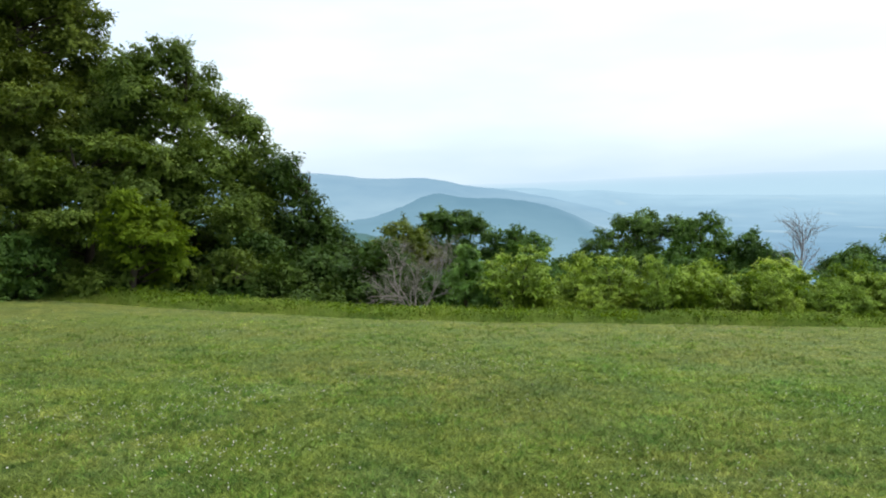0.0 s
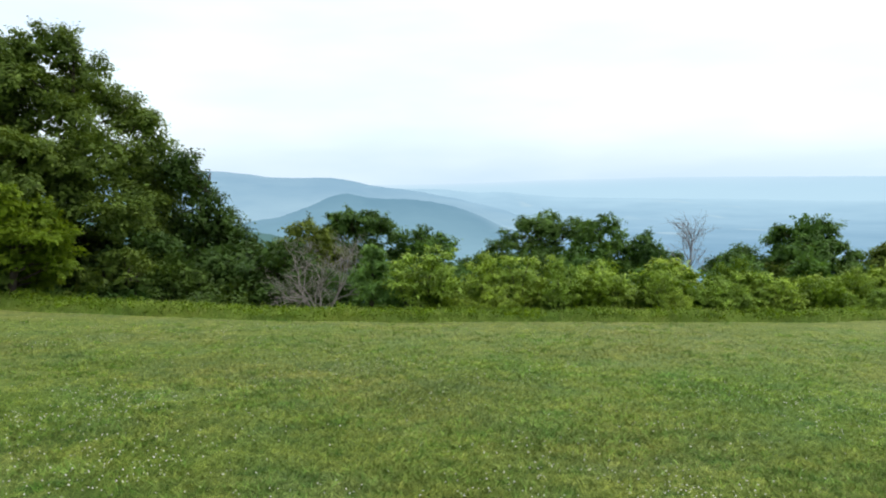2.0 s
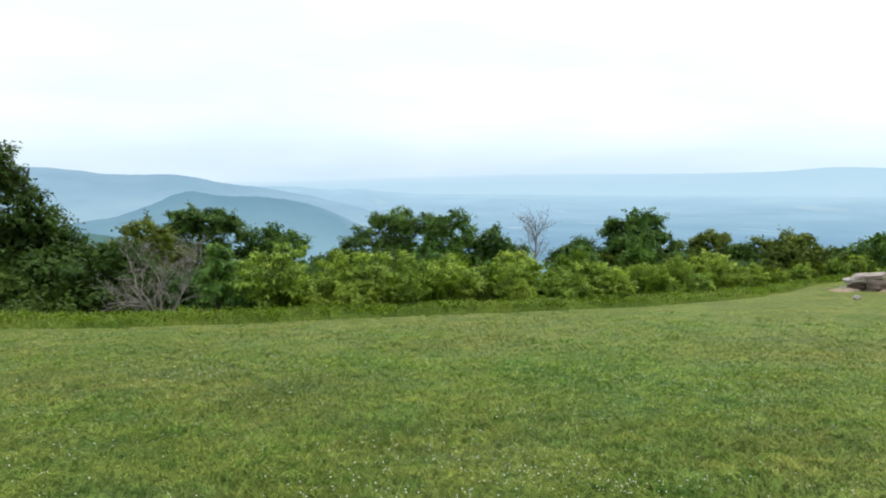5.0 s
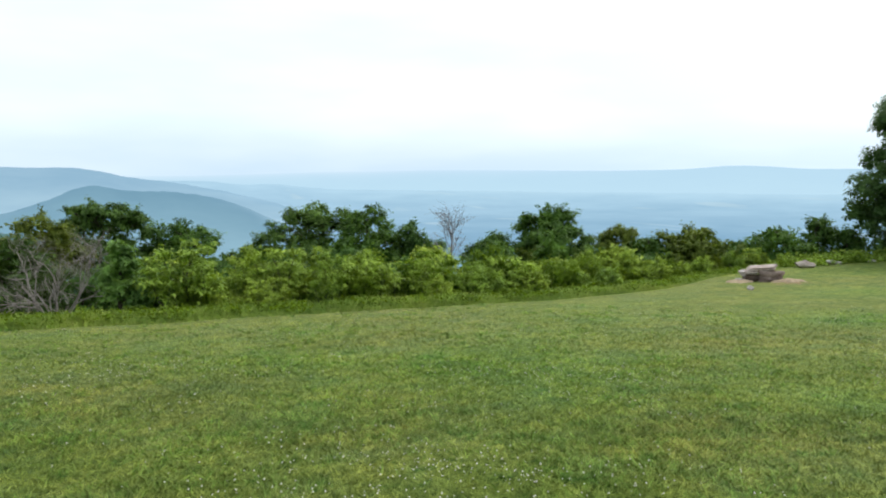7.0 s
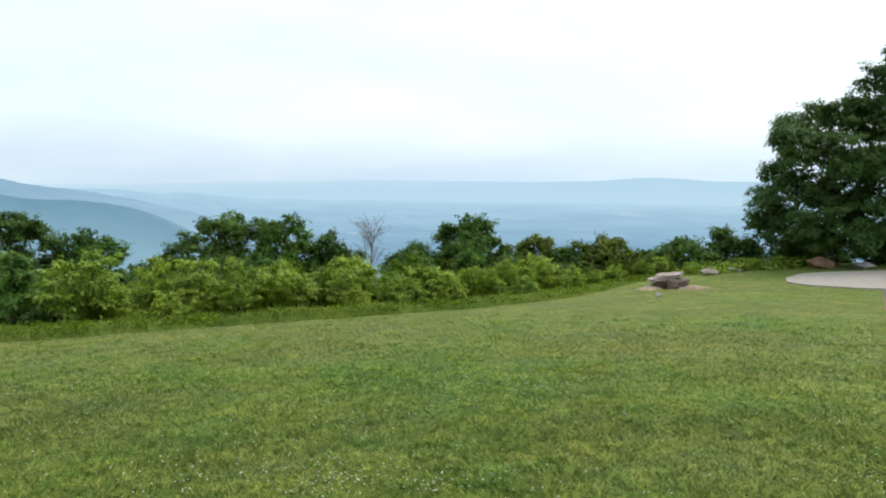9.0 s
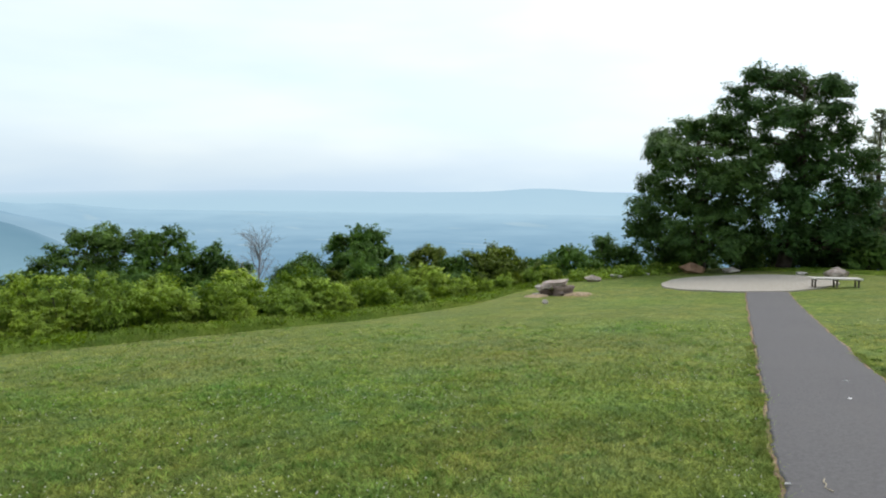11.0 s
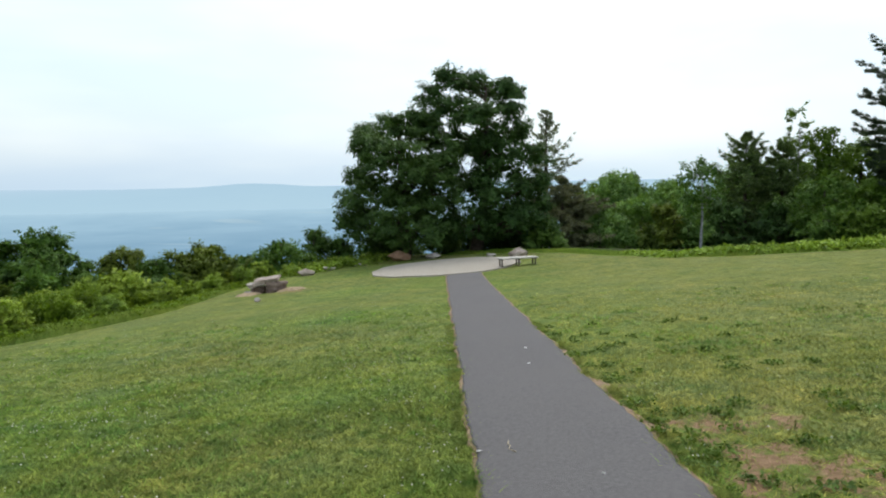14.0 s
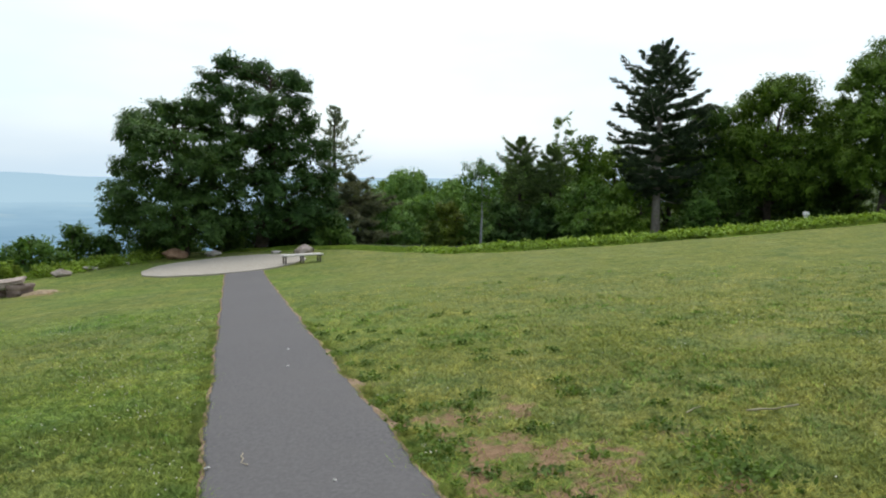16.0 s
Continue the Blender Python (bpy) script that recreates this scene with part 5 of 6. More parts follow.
WOOD_BACK = (
    (53, -9, 3.8, 3.2, LEAF_WOOD, "bush", 1), (52, -13, 4.2, 3.2, LEAF_WOOD, "bush", 1), (50, -19, 5.0, 3.2, LEAF_WOOD, "bush", 1), (39.6, -5.5, -0.3, 1.0, LEAF_MID, "bush", 1),
    (40.5, 6.0, -0.4, 1.8, LEAF_WOOD_LIT, "bush", 1), (43.0, 1.3, -0.5, 1.5, LEAF_WOOD_LIT, "bush", 1), (38.5, -7.2, -0.5, 1.2, LEAF_WOOD, "bush", 1), (44.0, -20.0, 3.0, 2.4, LEAF_DARK, "bush", 1),
    (44.4, -3.6, -0.2, 1.6, LEAF_OAK, "bush", 1), (56, 8, 1.0, 3.2, LEAF_WOOD, "bush", 1), (62, 3, 1.2, 3.4, LEAF_WOOD, "bush", 1), (61, -3, 2.0, 3.4, LEAF_WOOD, "bush", 1),
    (60, 9, 1.0, 3.4, LEAF_WOOD, "bush", 1), (58, -7, 2.6, 3.2, LEAF_WOOD, "bush", 1))
for k, (x, y, top, rad, lf, kind, sparse) in enumerate(WOOD_FRONT + WOOD_BACK):
    tree_at(broadleaf, x, y, top + 0.35, "tree", rad * 1.12, kind=kind, base=0.02 if sparse > 0.7 else 0.4, leaf=lf, bark=BARK if sparse > 0.7 else PALE_BARK, cover=(2.7 if x < 50 else 1.2) * sparse, per=40, spread=0.37 if x < 50 else 0.6, length=0.16 if x < 50 else 0.26, flat=0.6, lobes=0.65,
            gaps=0.18 if sparse > 0.7 else 0.3, fill=8 * sparse ** 3, limbs=8, trunk_r=None if sparse > 0.7 else 0.06, seed=100 + k, turn=k * 51.0, label="sparse thin crowned tree at the woodland edge" if sparse < 0.7 else "leafy green tree at the woodland edge", group=WOODS)
for k, (x, y, h, rad) in enumerate(((38.0, 3.0, 1.5, 0.9), (38.8, -6.2, 1.9, 1.0), (39.4, -11.8, 2.0, 1.0), (42.0, 2.6, 2.8, 1.3), (43.2, -8.0, 3.6, 1.4))):
    tree_at(broadleaf, x, y, float(ground(x, y)) + h, "shrub", rad, kind="bush", base=0.03, leaf=(LEAF_OLIVE, LEAF_WOOD, LEAF_MID)[k % 3], cover=3.6, per=40, spread=0.26, length=0.13, lobes=0.9, gaps=0.25, limbs=6, seed=260 + k, label="young yellowish green growth before the woodland", group="undergrowth")
tree_at(conifer, 44.2, -10.2, 9.65, "pine_tree", 3.05, 0.22, 17, NEEDLES, 131, "tall dark green white pine at the woodland edge", per=22, rise=0.75, shoulder=0.42, fingers=11, bark=GREY_BARK)
tree_at(conifer, 41.6, -22.9, 9.3, "pine_tree", 2.9, 0.25, 13, NEEDLES, 134, "tall dark pine beside the maples", per=14, rise=0.7, shoulder=0.45, fingers=8, bark=GREY_BARK)
for x, y, top, rad, seed in ((47.2, -1.9, 4.0, 2.7, 132), (46.6, -3.9, 3.3, 2.2, 133)):
    tree_at(conifer, x, y, top, "cedar_tree", rad, 0.04, 15, DARK_CEDAR, seed, "dark green feathery cedar at the woodland edge", per=13, rise=1.0, shoulder=0.6, fingers=8)


# sumac and brush along the lawn
def sumac(where, height, rad, stems, leaf, seed, label):
    """A clump of sumac: thin leaning stems, each with whorls of drooping leaf sprays in tiers."""
    rng = np.random.default_rng(seed)
    ob = thing("sumac_bush", where, label, "shrub", "sumac bushes")
    pieces, at, out = [], [], []
    for s in range(stems):
        a, d = s * 2.4 + rng.uniform(-0.4, 0.4), rad * math.sqrt((s + 0.5) / stems)
        h = height * (1 - 0.3 * (d / rad) ** 2) * rng.uniform(0.5, 1.08)
        tip = np.array([d * math.cos(a), d * math.sin(a), h])
        pieces.append(limb(rng, tip * [0.5, 0.5, 0] + [0, 0, -0.15], tip, 0.016, 0.007, 0.05, 5))
        for level, arms, reach in ((1.0, 5, 0.13), (0.78, 4, 0.2), (0.52, 3, 0.22)):
            c = tip * [0.55 + 0.45 * level, 0.55 + 0.45 * level, level]
            for k in range(arms):
                b = k * 6.28 / arms + rng.uniform(-0.5, 0.5)
                o = np.array([math.cos(b), math.sin(b), 0.5 if level == 1.0 else 0.1])
                at.append(c + o * reach * rng.uniform(0.6, 1.3))
                out.append(o)
    tv, tf = joined(pieces)
    put("stemwork", mesh_from("stemwork", tv, tf, True), BARK, ob)
    v, f = clump_leaves(rng, np.array(at), np.array(out), 17, 0.19, 0.5, 0.125, 0.3)
    put("foliage", mesh_from("foliage", v, f), leaf, ob)
    return ob


def shrub_row():
    rng = np.random.default_rng(5)
    kinds = []
    for k in range(5):
        x = 2.6 + 2.2 * k
        kinds.append(sumac(on_ground(x, float(edge(x)) + 2.6 + 0.4 * (k % 2)), 1.55 - 0.12 * k, 0.85, 13, LEAF_BRIGHT if k == 3 else LEAF_SUMAC, 150 + k, "bright yellow green sumac bush beside the meadow"))
    for x in np.arange(2.6, 27, 0.8):
        for row in range(3):
            px = x + rng.uniform(-0.45, 0.45) + 0.35 * row
            py = float(edge(px)) + 2.05 + 1.25 * row + rng.uniform(-0.5, 0.5) - 0.05 * max(0, px - 12)
            s = rng.uniform(0.7, 1.2) * (0.85 + 0.18 * row) * float(np.interp(px, (2, 5, 9, 12, 15, 20), (0.78, 0.86, 0.88, 0.88, 0.8, 0.6)))
            p = on_ground(px, py)
            copy_thing(kinds[int(rng.integers(0, 5))], pose(p.x, p.y, p.z, 0, 0, rng.uniform(0, 360)) @ Matrix.Diagonal((s * 0.72, s * 0.72, s * rng.uniform(0.66, 1.05), 1)))
    for k, (x, y, top, rad) in enumerate(((3.4, 19.3, -0.9, 1.0), (5.6, 19.6, -0.75, 1.1), (8.0, 19.4, -0.7, 1.2), (10.4, 19.2, -0.75, 1.2), (13.0, 19.0, -0.95, 1.1), (15.6, 19.3, -1.1, 1.1), (18.4, 19.0, -1.4, 1.0))):
        tree_at(broadleaf, x, y, top, "shrub", rad, kind="bush", base=0.0, leaf=LEAF_MID if k % 3 else LEAF_SUMAC, limbs=6, seed=170 + k, label="green shrub behind the sumac bushes", group="brush")


shrub_row()


# ---- grass ----
def grass(name, label, material, x, y, h, w, rng, lean=0.35, category="grass"):
    n = len(x)
    base = np.stack([x, y, ground(x, y) - 0.005], 1)
    a = rng.uniform(0, 2 * np.pi, n)
    side = np.stack([np.cos(a), np.sin(a), np.zeros(n)], 1) * (w * rng.uniform(0.7, 1.3, n))[:, None] * 0.5
    tip = base + np.stack([rng.normal(0, lean, n), rng.normal(0, lean, n), np.ones(n)], 1) * h[:, None]
    v = np.stack([base - side, base + side, tip], 1).reshape(-1, 3)
    ob = put(name, mesh_from(name, v, np.arange(3 * n).reshape(-1, 3)), material)
    return tagged(ob, label, category, kind="stuff")


def patchy(x, y, s, p):
    return np.sin(s * x + p) * np.sin(s * 1.3 * y - 2 * p) + 0.6 * np.sin(2.3 * s * x - 1.1 * s * y + 3 * p) * np.sin(1.9 * s * y + p)


def build_lawn_grass():
    rng = np.random.default_rng(7)
    n = 640000
    r = 2.2 * (17 / 2.2) ** rng.uniform(0, 1, n)
    a = radians(-48) + rng.uniform(0, 1, n) * radians(190)
    back = rng.uniform(0, 1, n) < 0.25
    r = np.where(back, np.where(rng.uniform(0, 1, n) < 0.45, 2.3 * np.sqrt(rng.uniform(0, 1, n)), r), r)
    a = np.where(back & (r > 2.3), radians(142) + rng.uniform(0, 1, n) * radians(170), np.where(back, a * 2, a))
    x, y = 0.4 + r * np.sin(a), -0.2 + r * np.cos(a)
    b = bare_at(x, y)
    along, side = PATH_DIR[0] * x + PATH_DIR[1] * y, path_side(x, y)
    ok = (y < edge(x) + 0.3) & off_paving(x, y, verge(along, np.sign(side)) * rng.uniform(-0.4, 0.9, n) - 0.025) & (np.hypot(x - 20.3, y - 14.1) > 0.8) & (rng.uniform(0, 1, n) > b * 1.1) & (x < hedge(y)) & (rng.uniform(0, 1, n) > (r - 7) / 10)
    x, y, r = x[ok], y[ok], r[ok]
    h = rng.uniform(0.012, 0.034, len(x)) * (1 + 0.35 * patchy(x, y, 1.7, 0.4)) * (1 + 0.5 * (rng.uniform(0, 1, len(x)) > 0.97))
    h, w = np.abs(h) + 0.01, 0.008 + 0.001 * r
    right = path_side(x, y) < 0
    grass("lawn_grass", "short mown green grass blades with yellowish tips", BLADES, x[~right], y[~right], h[~right], w[~right], rng, 1.25)
    grass("dry_lawn_grass", "short dry yellowish grass blades beside the path", DRY_BLADES, x[right], y[right], h[right] * 0.85, w[right], rng, 1.25)
    # longer grass hanging over the path's edges
    n = 42000
    side = rng.choice((-1.0, 1.0), n)
    t = 1.5 * (12 / 1.5) ** rng.uniform(0, 1, n)
    grow = np.sin(3.1 * t + side) + np.sin(7.7 * t - 2 * side) + 0.8 * np.sin(17.3 * t + side) + rng.normal(0, 0.6, n)
    ok = grow > np.where(side < 0, 0.35, -0.2) + 12 * np.maximum(verge(t, side) - 0.05, 0)
    t, side, grow = t[ok], side[ok], grow[ok]
    o = PATH_OFF + side * (path_edge(t, side) + np.maximum(verge(t, side), 0) * 0.5 + rng.normal(0.06, 0.04, len(t)) - 0.012 * np.clip(grow, 0, 2))
    x, y = t * PATH_DIR[0] - o * PATH_DIR[1], t * PATH_DIR[1] + o * PATH_DIR[0]
    grass("edge_grass", "longer unmown grass hanging over the path's edge", BLADES, x, y, rng.uniform(0.025, 0.055, len(x)), 0.006 + 0.0009 * t, rng, 1.0)
    # thicker tufts
    n = 34000
    r = 1.0 * (16 / 1.0) ** rng.uniform(0, 1, n)
    a = radians(-48) + rng.uniform(0, 1, n) * np.radians(np.where(rng.uniform(0, 1, n) < 0.8, 190, 360))
    x, y = 0.4 + r * np.sin(a), -0.2 + r * np.cos(a)
    ok = (y < edge(x)) & off_paving(x, y, 0.02) & (rng.uniform(0, 1, n) > bare_at(x, y) * 1.2) & (patchy(x, y, 1.3, 2.2) + rng.normal(0, 0.7, n) > np.where(path_side(x, y) < 0, 0.9, 0.35)) & (rng.uniform(0, 1, n) > (r - 6) / 14)
    c, rr = np.stack([x[ok], y[ok]], 1), r[ok]
    idx = np.repeat(np.arange(len(c)), 14)
    size = rng.uniform(0.02, 0.07, len(c))
    off = rng.normal(0, 1, (len(idx), 2)) * size[idx][:, None]
    x, y = (c[idx] + off).T
    h = (0.022 + 0.5 * size[idx]) * rng.uniform(0.6, 1.2, len(idx))
    grass("grass_tufts", "darker tufts of clover and coarse grass in the lawn", TUFTS, x, y, h, 0.008 + 0.0012 * rr[idx], rng, 1.15)


def build_tall_grass():
    rng = np.random.default_rng(8)
    n = 95000
    x = rng.uniform(-19, 29, n)
    y = edge(x) + rng.uniform(-0.1, 2.1, n)
    h = rng.uniform(0.1, 0.26, n) * np.clip((y - edge(x)) * 1.5 + 0.35, 0.3, 1) * (1 + 0.3 * patchy(x, y, 0.9, 1.2))
    h = h * np.interp(x, (-12, -7, -4, 12, 18, 22, 25.5, 28.5), (1.5, 1.3, 0.95, 0.95, 0.6, 0.45, 0.7, 1.3))
    ok = np.hypot(x - 20.1, y - 14.2) > 1.0
    x, y, h = x[ok], y[ok], h[ok]
    grass("tall_grass", "unmown tall green grass with pale tips along the meadow's edge", EDGE_GRASS, x, y, np.abs(h), np.full(len(x), 0.024), rng, 0.6)
    n = 70000
    y = rng.uniform(-24, 12.5, n)
    x = hedge(y) + 0.3 * patchy(0 * y, y, 1.1, 0.5) + rng.uniform(-0.1, 2.6, n)
    h = 0.62 * rng.uniform(0.15, 0.5, n) * np.clip((x - hedge(y)) * 1.3 + 0.35, 0.3, 1) * (1 + 0.3 * patchy(x, y, 0.9, 0.2)) * np.interp(y, (-12, -0.5, 1.2, 7), (1.0, 0.75, 0.25, 0.35))
    grass("weed_strip", "bright green weeds and tall grass before the woodland", TALL, x, y, np.abs(h), np.full(n, 0.045), rng, 0.5)


def weed_leaves(name, label, x, y, h, leaf, rng, length):
    n = len(x)
    at = np.stack([x, y, ground(x, y) + h], 1)
    v, f = leaves(rng, at, rng.normal(0, 0.5, (n, 3)), length, length * 0.3, 0.8)
    tagged(put(name, mesh_from(name, v, f), leaf), label, "weeds", kind="stuff")


def build_weeds():
    rng = np.random.default_rng(18)
    k = rng.integers(0, 900, 26000)
    cx, cs, ch = rng.uniform(-19, 28, 900), rng.uniform(0.3, 2.0, 900), rng.uniform(0.1, 0.3, 900)
    x = cx[k] + rng.normal(0, 0.14, len(k))
    y = edge(cx)[k] + cs[k] + rng.normal(0, 0.14, len(k))
    h = ch[k] * rng.uniform(0.1, 1, len(k)) * np.interp(x, (-12, -7, -4, 12, 18, 22, 25.5, 28.5), (1.8, 1.5, 1.0, 1.0, 0.7, 0.5, 0.8, 1.6))
    weed_leaves("weeds", "leafy bright green weeds among the tall grass", x, y, h, LEAF_BRIGHT, rng, 0.1)
    k = rng.integers(0, 800, 30000)
    cy, cs, ch = rng.uniform(-24, 3, 800), rng.uniform(0.2, 2.4, 800), rng.uniform(0.1, 0.42, 800)
    y = cy[k] + rng.normal(0, 0.16, len(k))
    x = hedge(cy)[k] + cs[k] + rng.normal(0, 0.16, len(k))
    weed_leaves("ferns", "bright green ferns and weeds before the woodland", x, y, ch[k] * rng.uniform(0.1, 1, len(k)) * np.interp(y, (-12, -0.5, 1.2), (1.0, 0.75, 0.25)), LEAF_SUMAC, rng, 0.15)


def build_lawn_weeds():
    """Low dark clumps of broad leaves between the worn patches beside the path."""
    rng = np.random.default_rng(38)
    spots = [(5.62, 0.22, 0.1), (5.19, -0.14, 0.2), (5.0, -0.05, 0.14), (6.29, 0.46, 0.1), (5.76, -0.28, 0.09), (6.13, 0.06, 0.1), (6.42, -0.31, 0.13), (4.99, -1.75, 0.22), (4.58, -1.7, 0.3), (5.41, -1.5, 0.16), (4.75, -0.75, 0.1), (5.5, -0.75, 0.12), (9.13, -2.43, 0.1)]
    for _ in range(60):
        t, o = rng.uniform(3.2, 11), 0.1 + 2.6 * rng.uniform(0, 1) ** 2
        w = PATH_OFF - PATH_HALF - o
        spots.append((t * PATH_DIR[0] - w * PATH_DIR[1], t * PATH_DIR[1] + w * PATH_DIR[0], rng.uniform(0.04, 0.13)))
    pts = np.array(spots)
    pts = pts[off_paving(pts[:, 0], pts[:, 1], 0.06)]
    m = (1700 * pts[:, 2] ** 1.5 + 12).astype(int)
    k = np.repeat(np.arange(len(pts)), m)
    g = rng.normal(0, 0.55, (len(k), 2)) * pts[k, 2:3]
    x, y = pts[k, 0] + g[:, 0], pts[k, 1] + g[:, 1]
    h = (0.02 + 0.25 * pts[k, 2]) * rng.uniform(0.15, 1, len(k)) * np.exp(-(g ** 2).sum(1) / pts[k, 2] ** 2)
    weed_leaves("lawn_weeds", "low dark green broad leaved weeds in the worn lawn", x, y, h + 0.006, LEAF_WEED, rng, 0.04)


def build_clover():
    rng = np.random.default_rng(9)
    n = 62000
    r = 2.6 * (17 / 2.6) ** rng.uniform(0, 1, n) ** 0.75
    a = radians(-48) + rng.uniform(0, 1, n) * radians(185)
    x, y = 0.4 + r * np.sin(a), -0.2 + r * np.cos(a)
    keep = (patchy(x, y, 0.8, 0.7) + 0.5 * patchy(x, y, 2.4, 1.9) + rng.normal(0, 1.1, n) > np.where(path_side(x, y) < 0, 2.3, 1.4)) & (y < edge(x) - 0.5) & off_paving(x, y, 0.1) & (bare_at(x, y) < 0.3)
    x, y = x[keep], y[keep]
    n = len(x)
    c = np.stack([x, y, ground(x, y) + rng.uniform(0.035, 0.07, n)], 1)
    oct_v = np.array([(1, 0, 0), (0, 1, 0), (-1, 0, 0), (0, -1, 0), (0, 0, 1.3)])
    oct_f = np.array([(0, 1, 4), (1, 2, 4), (2, 3, 4), (3, 0, 4)])
    v = (c[:, None] + oct_v[None] * rng.uniform(0.0035, 0.007, n)[:, None, None]).reshape(-1, 3)
    f = (np.arange(n)[:, None, None] * 5 + oct_f[None]).reshape(-1, 3)
    tagged(put("clover_flowers", mesh_from("clover_flowers", v, f), CLOVER), "small white clover flower heads scattered in the lawn", "flowers", kind="stuff")


def build_corner_weeds():
    """Rank yellow green weeds in the corner between the stones and the oaks."""
    rng = np.random.default_rng(28)
    k = rng.integers(0, 260, 9000)
    f = rng.uniform(0, 1, 260)
    cx, cy = 25.6 + 5.4 * f + rng.normal(0, 0.3, 260), 17.2 - 1.9 * f + rng.normal(0, 0.45, 260)
    ch = 0.08 + 0.45 * rng.uniform(0, 1, 260) ** 1.6
    x, y = cx[k] + rng.normal(0, 0.13, len(k)), cy[k] + rng.normal(0, 0.13, len(k))
    weed_leaves("corner_weeds", "rank yellow green weeds beside the stones and oaks", x, y, ch[k] * rng.uniform(0.05, 1, len(k)), LEAF_SUMAC, rng, 0.13)


build_corner_weeds()
build_lawn_grass()
build_tall_grass()
build_weeds()
build_lawn_weeds()
build_clover()


# ---- stones and furniture ----
def boulder(name, x, y, size, seed, material, label, turn=0.0, tilt=0.0, lift=0.0, cuts=9, peak=0):
    """A weathered rock: a rounded lump split along flat planes, sunk a little into the ground."""
    rng = np.random.default_rng(seed)
    bm = bmesh.new()
    bmesh.ops.create_icosphere(bm, subdivisions=4, radius=1.0)
    planes = [(Vector(rng.normal(0, 1, 3)).normalized(), rng.uniform(0.55, 0.85)) for _ in range(cuts)] + [(Vector((rng.normal(0, 0.1), rng.normal(0, 0.1), 1)).normalized(), rng.uniform(0.6, 0.75))]
    planes += [(Vector((math.cos(k * 6.28 / peak + seed + rng.uniform(-0.5, 0.5)), math.sin(k * 6.28 / peak + seed + rng.uniform(-0.5, 0.5)), rng.uniform(0.6, 1.8))).normalized(), rng.uniform(0.42, 0.6)) for k in range(peak)]
    for v in bm.verts:
        for n, d in planes:
            k = v.co.dot(n) - d
            if k > 0:
                v.co -= n * k * 0.97
        v.co += v.co.normalized() * (0.06 * noise.noise(v.co * 2.2 + Vector((seed, 0, 0))) + 0.025 * noise.noise(v.co * 7 + Vector((0, seed, 0))))
        v.co = Vector((v.co.x * size[0] / 2, v.co.y * size[1] / 2, v.co.z * size[2] * 0.68))
    p = on_ground(x, y, size[2] * 0.38 + lift)
    ob = part(name, bm, material, None, label)
    ob.matrix_basis = pose(p.x, p.y, p.z, tilt, 0, turn)
    return tagged(ob, label, "boulder", "boulders round the terrace")


def block(x, y, z, size, seed, material, label, turn=0.0, tilt=0.0, roll=0.0):
    """A split block of stone: flat faces, chipped corners, layered sides."""
    rng = np.random.default_rng(seed)
    bm = bmesh.new()
    bmesh.ops.create_cube(bm, size=2.0)
    for v in bm.verts:
        v.co += Vector(rng.normal(0, 0.16, 3))
    bmesh.ops.bevel(bm, geom=bm.edges[:], offset=0.16, segments=1, affect="EDGES")
    bmesh.ops.subdivide_edges(bm, edges=bm.edges[:], cuts=4, use_grid_fill=True)
    for v in bm.verts:
        q = Vector((v.co.x, v.co.y, v.co.z * 3))
        v.co += v.co.normalized() * (0.2 * noise.noise(q * 1.1 + Vector((seed, 0, 0))) + 0.1 * noise.noise(q * 3.1 + Vector((0, seed, 0))))
        v.co = Vector((v.co.x * size[0] / 2, v.co.y * size[1] / 2, v.co.z * size[2] / 2))
    bmesh.ops.triangulate(bm, faces=bm.faces[:])
    ob = part("boulder", bm, material, None, label)
    p = on_ground(x, y, z)
    ob.matrix_basis = pose(p.x, p.y, p.z, tilt, roll, turn)
    return tagged(ob, label, "boulder", "boulders round the terrace")


block(20.42, 14.1, 0.15, (0.7, 0.54, 0.45), 3, STONE, "blocky purplish brown boulder on bare soil", -54, 0, 4)
block(20.16, 14.6, 0.08, (0.46, 0.44, 0.32), 4, STONE, "brown boulder under a flat slab", -40)
block(20.12, 14.62, 0.27, (0.5, 0.46, 0.13), 14, PALE_STONE, "thin pale slab wedged between boulders", -60, 2, 3)
block(20.31, 14.33, 0.43, (0.92, 0.62, 0.17), 5, SLAB_STONE, "flat pale stone slab resting on boulders", -54, 3, -7)
block(19.75, 14.75, 0.05, (0.24, 0.2, 0.11), 13, PALE_STONE, "small pale stone beside the stacked boulders", -40)
boulder("boulder", 17.53, 12.67, (0.28, 0.22, 0.15), 6, PALE_STONE, "small grey stone lying in the lawn", 30)
boulder("boulder", 25.2, 16.0, (0.85, 0.6, 0.4), 7, SLAB_STONE, "low grey brown boulder at the lawn's edge", -40, 6, peak=4)
boulder("boulder", 27.1, 16.0, (0.66, 0.4, 0.18), 8, PALE_STONE, "flat pale stone at the lawn's edge", -60)
boulder("boulder", 28.6, 15.3, (0.45, 0.3, 0.13), 15, PALE_STONE, "small flat stone at the lawn's edge", -50)
boulder("boulder", 30.0, 13.85, (1.2, 0.85, 0.62), 9, RED_STONE, "reddish brown boulder behind the terrace", -58, 4, peak=5)
boulder("boulder", 30.2, 12.15, (0.78, 0.6, 0.34), 10, PALE_STONE, "grey boulder beside the terrace", -60, peak=4)
boulder("boulder", 29.6, 7.85, (1.0, 0.75, 0.5), 11, SLAB_STONE, "pale brown pointed boulder behind the bench", -75, -4, peak=5)
boulder("boulder", 30.2, 9.3, (0.55, 0.4, 0.14), 12, PALE_STONE, "low grey stone behind the terrace", 80)


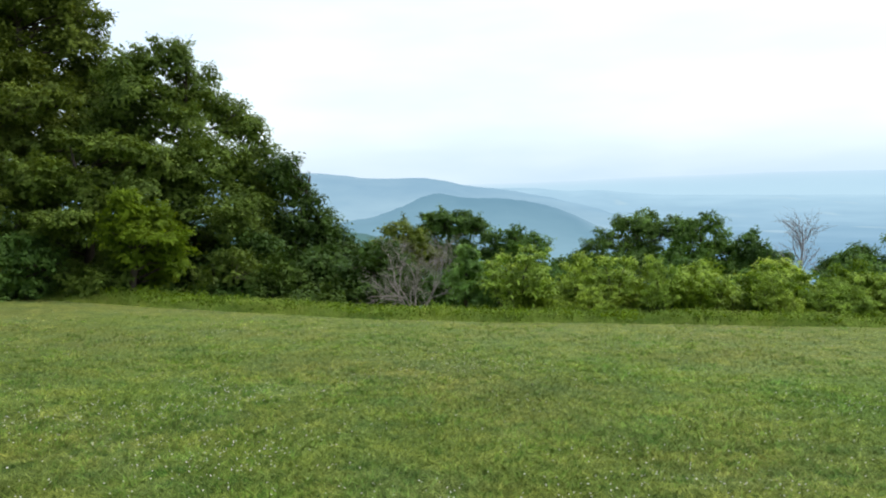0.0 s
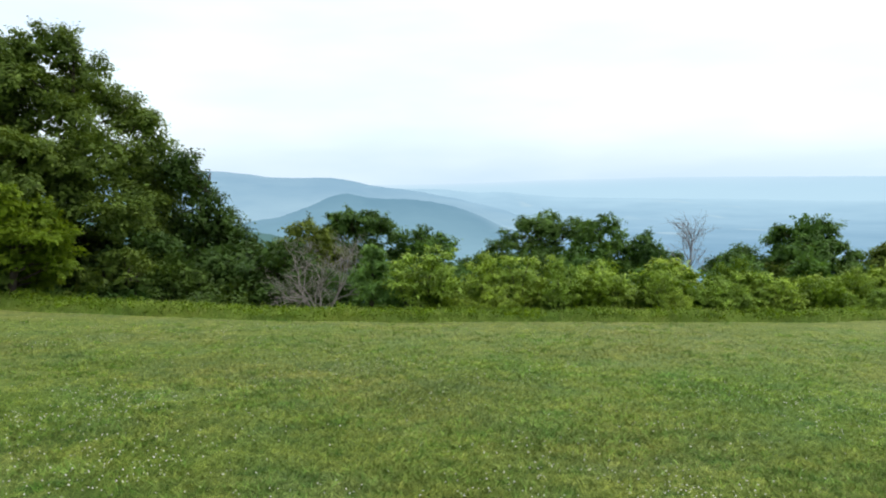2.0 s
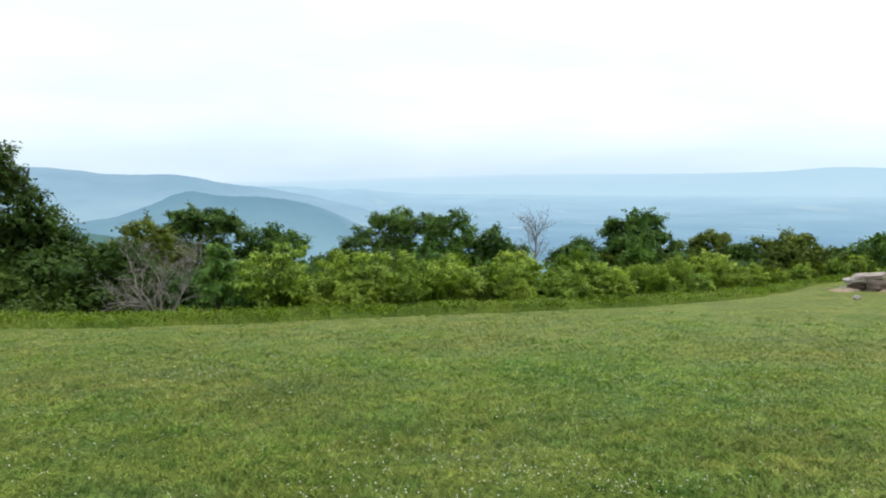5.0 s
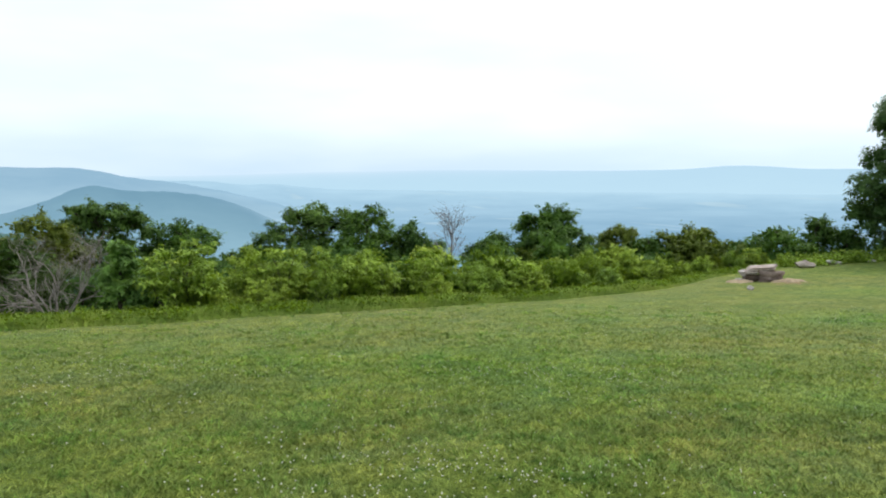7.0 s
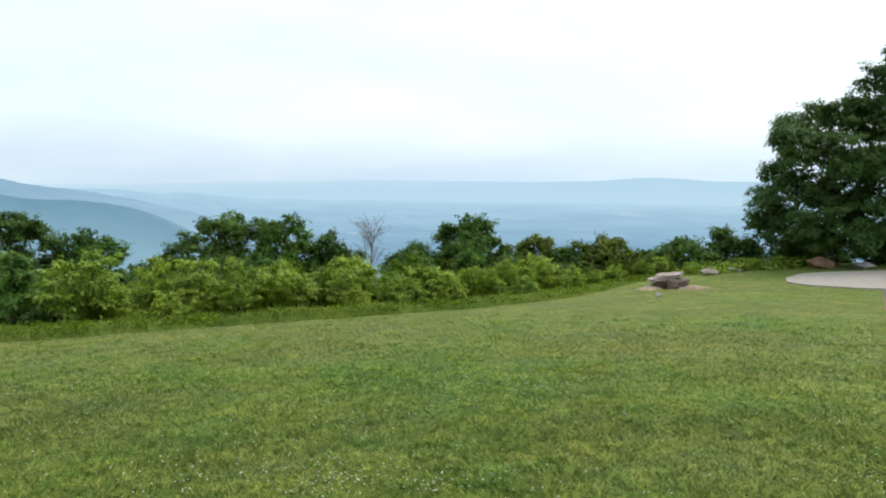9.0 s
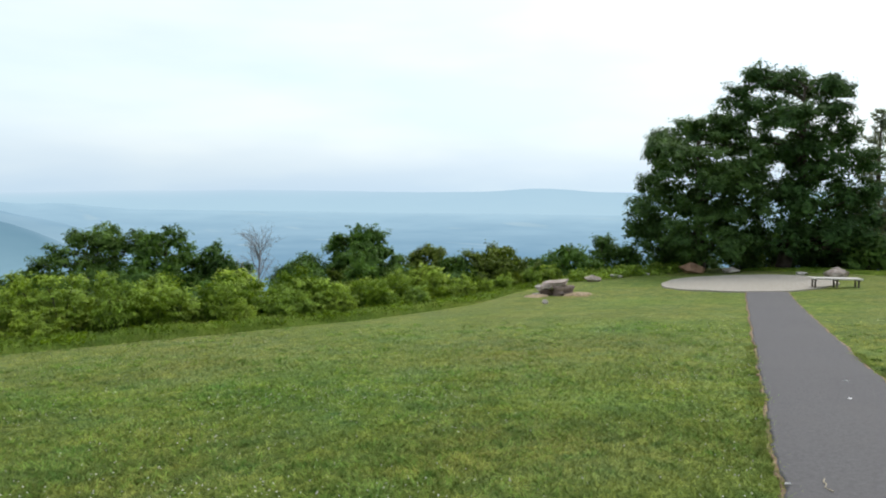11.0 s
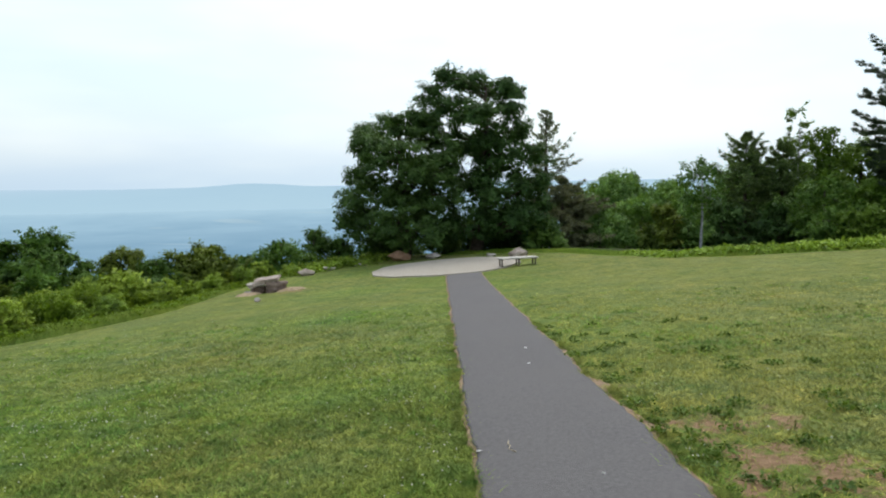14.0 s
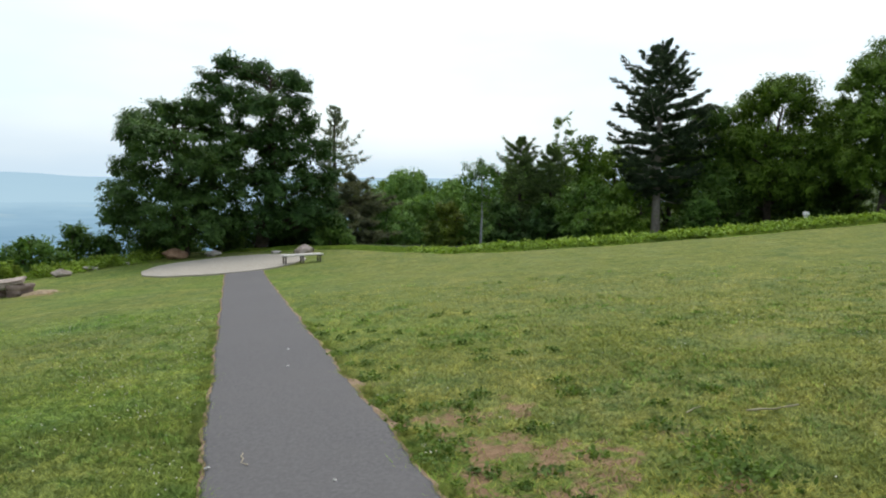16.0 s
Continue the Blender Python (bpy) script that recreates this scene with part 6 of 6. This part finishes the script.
def box(bm, cx, cy, cz, sx, sy, sz, bevel=0.01):
    m = Matrix.Translation((cx, cy, cz)) @ Matrix.Diagonal((sx, sy, sz, 1))
    made = bmesh.ops.create_cube(bm, size=1.0, matrix=m)
    edges = {e for v in made["verts"] for e in v.link_edges}
    bmesh.ops.bevel(bm, geom=list(edges), offset=bevel, segments=2, affect="EDGES")


def one_box(*a):
    bm = bmesh.new()
    box(bm, *a)
    return bm


def bench():
    a, b = on_ground(25.1, 7.36), on_ground(25.95, 6.15)
    mid = (a + b) / 2
    along = b - a
    turn = math.degrees(math.atan2(along.y, along.x))
    ob = thing("bench", pose(mid.x, mid.y, mid.z, 0, 0, turn), "backless bench with pale slab seat on dark posts", "bench")
    for k in range(2):
        part("seat_plank", one_box(0, -0.115 + 0.23 * k, 0.315, 1.54, 0.215, 0.045, 0.01), SLAB, ob, "pale weathered seat plank" if k == 0 else "")
    for x in (-0.66, 0.0, 0.66):
        for y in (-0.14, 0.14):
            part("leg", one_box(x, y, 0.11, 0.05, 0.05, 0.36, 0.006), POST, ob)
        part("crossbar", one_box(x, 0, 0.27, 0.05, 0.42, 0.045, 0.006), POST, ob)


bench()


def scrap(x, y, size, seed):
    rng = random.Random(seed)
    bm = bmesh.new()
    p = on_ground(x, y, 0.042)
    ring = [bm.verts.new((size * math.cos(a) * rng.uniform(0.6, 1), size * 0.7 * math.sin(a) * rng.uniform(0.6, 1), 0.006 * rng.random())) for a in (0, 1.0, 2.1, 3.1, 4.2, 5.3)]
    top = bm.verts.new((0, 0, 0.012))
    for i in range(6):
        bm.faces.new((ring[i], ring[(i + 1) % 6], top))
    bmesh.ops.solidify(bm, geom=bm.faces[:], thickness=0.003)
    ob = part("paper_scrap", bm, PAPER, None)
    ob.matrix_basis = pose(p.x, p.y, p.z, 0, 0, seed * 70)
    tagged(ob, "small white scrap lying on the asphalt path", "litter", "scraps on the path")


for k, (x, y, s) in enumerate(((7.95, 1.76, 0.035), (8.84, 2.03, 0.035), (4.97, 1.33, 0.026), (4.7, 0.46, 0.022))):
    scrap(x, y, s, k)


def twig(x, y, bends, lift, radius, label):
    pts = [on_ground(x + dx, y + dy, lift) for dx, dy in bends]
    o = pts[len(pts) // 2]
    v, f = tube([tuple(p - o) for p in pts], [radius * (0.8 + 0.3 * math.sin(i * 1.7)) for i in range(len(pts))], 6)
    ob = put("twig", mesh_from("twig", v, f, True), DRY_STEM)
    ob.location = o
    tagged(ob, label, "twig")


twig(5.08, 1.13, ((0.12, 0.06), (0.06, 0.05), (0.02, 0.02), (-0.05, 0.01), (-0.09, -0.05)), 0.046, 0.0045, "thin pale dry twig lying on the path")
twig(5.54, -2.1, ((0.0, 0.0), (0.01, -0.09), (0.0, -0.17), (0.03, -0.25), (0.07, -0.36)), 0.045, 0.006, "long pale dry stick lying in the lawn")
twig(5.6, -1.78, ((0.0, 0.05), (0.05, 0.0), (0.09, -0.03), (0.12, -0.08)), 0.035, 0.004, "short pale dry twig lying in the lawn")


def marker_post(x, y):
    p = on_ground(x, y)
    ob = thing("marker_post", pose(p.x, p.y, p.z, 0, 0, 20), "short white marker post standing among the weeds", "post")
    part("post", one_box(0, 0, 0.2, 0.09, 0.09, 0.6, 0.008), PAPER, ob)
    part("cap", one_box(0, 0, 0.56, 0.26, 0.16, 0.14, 0.03), PAPER, ob)


marker_post(29.5, -12.8)
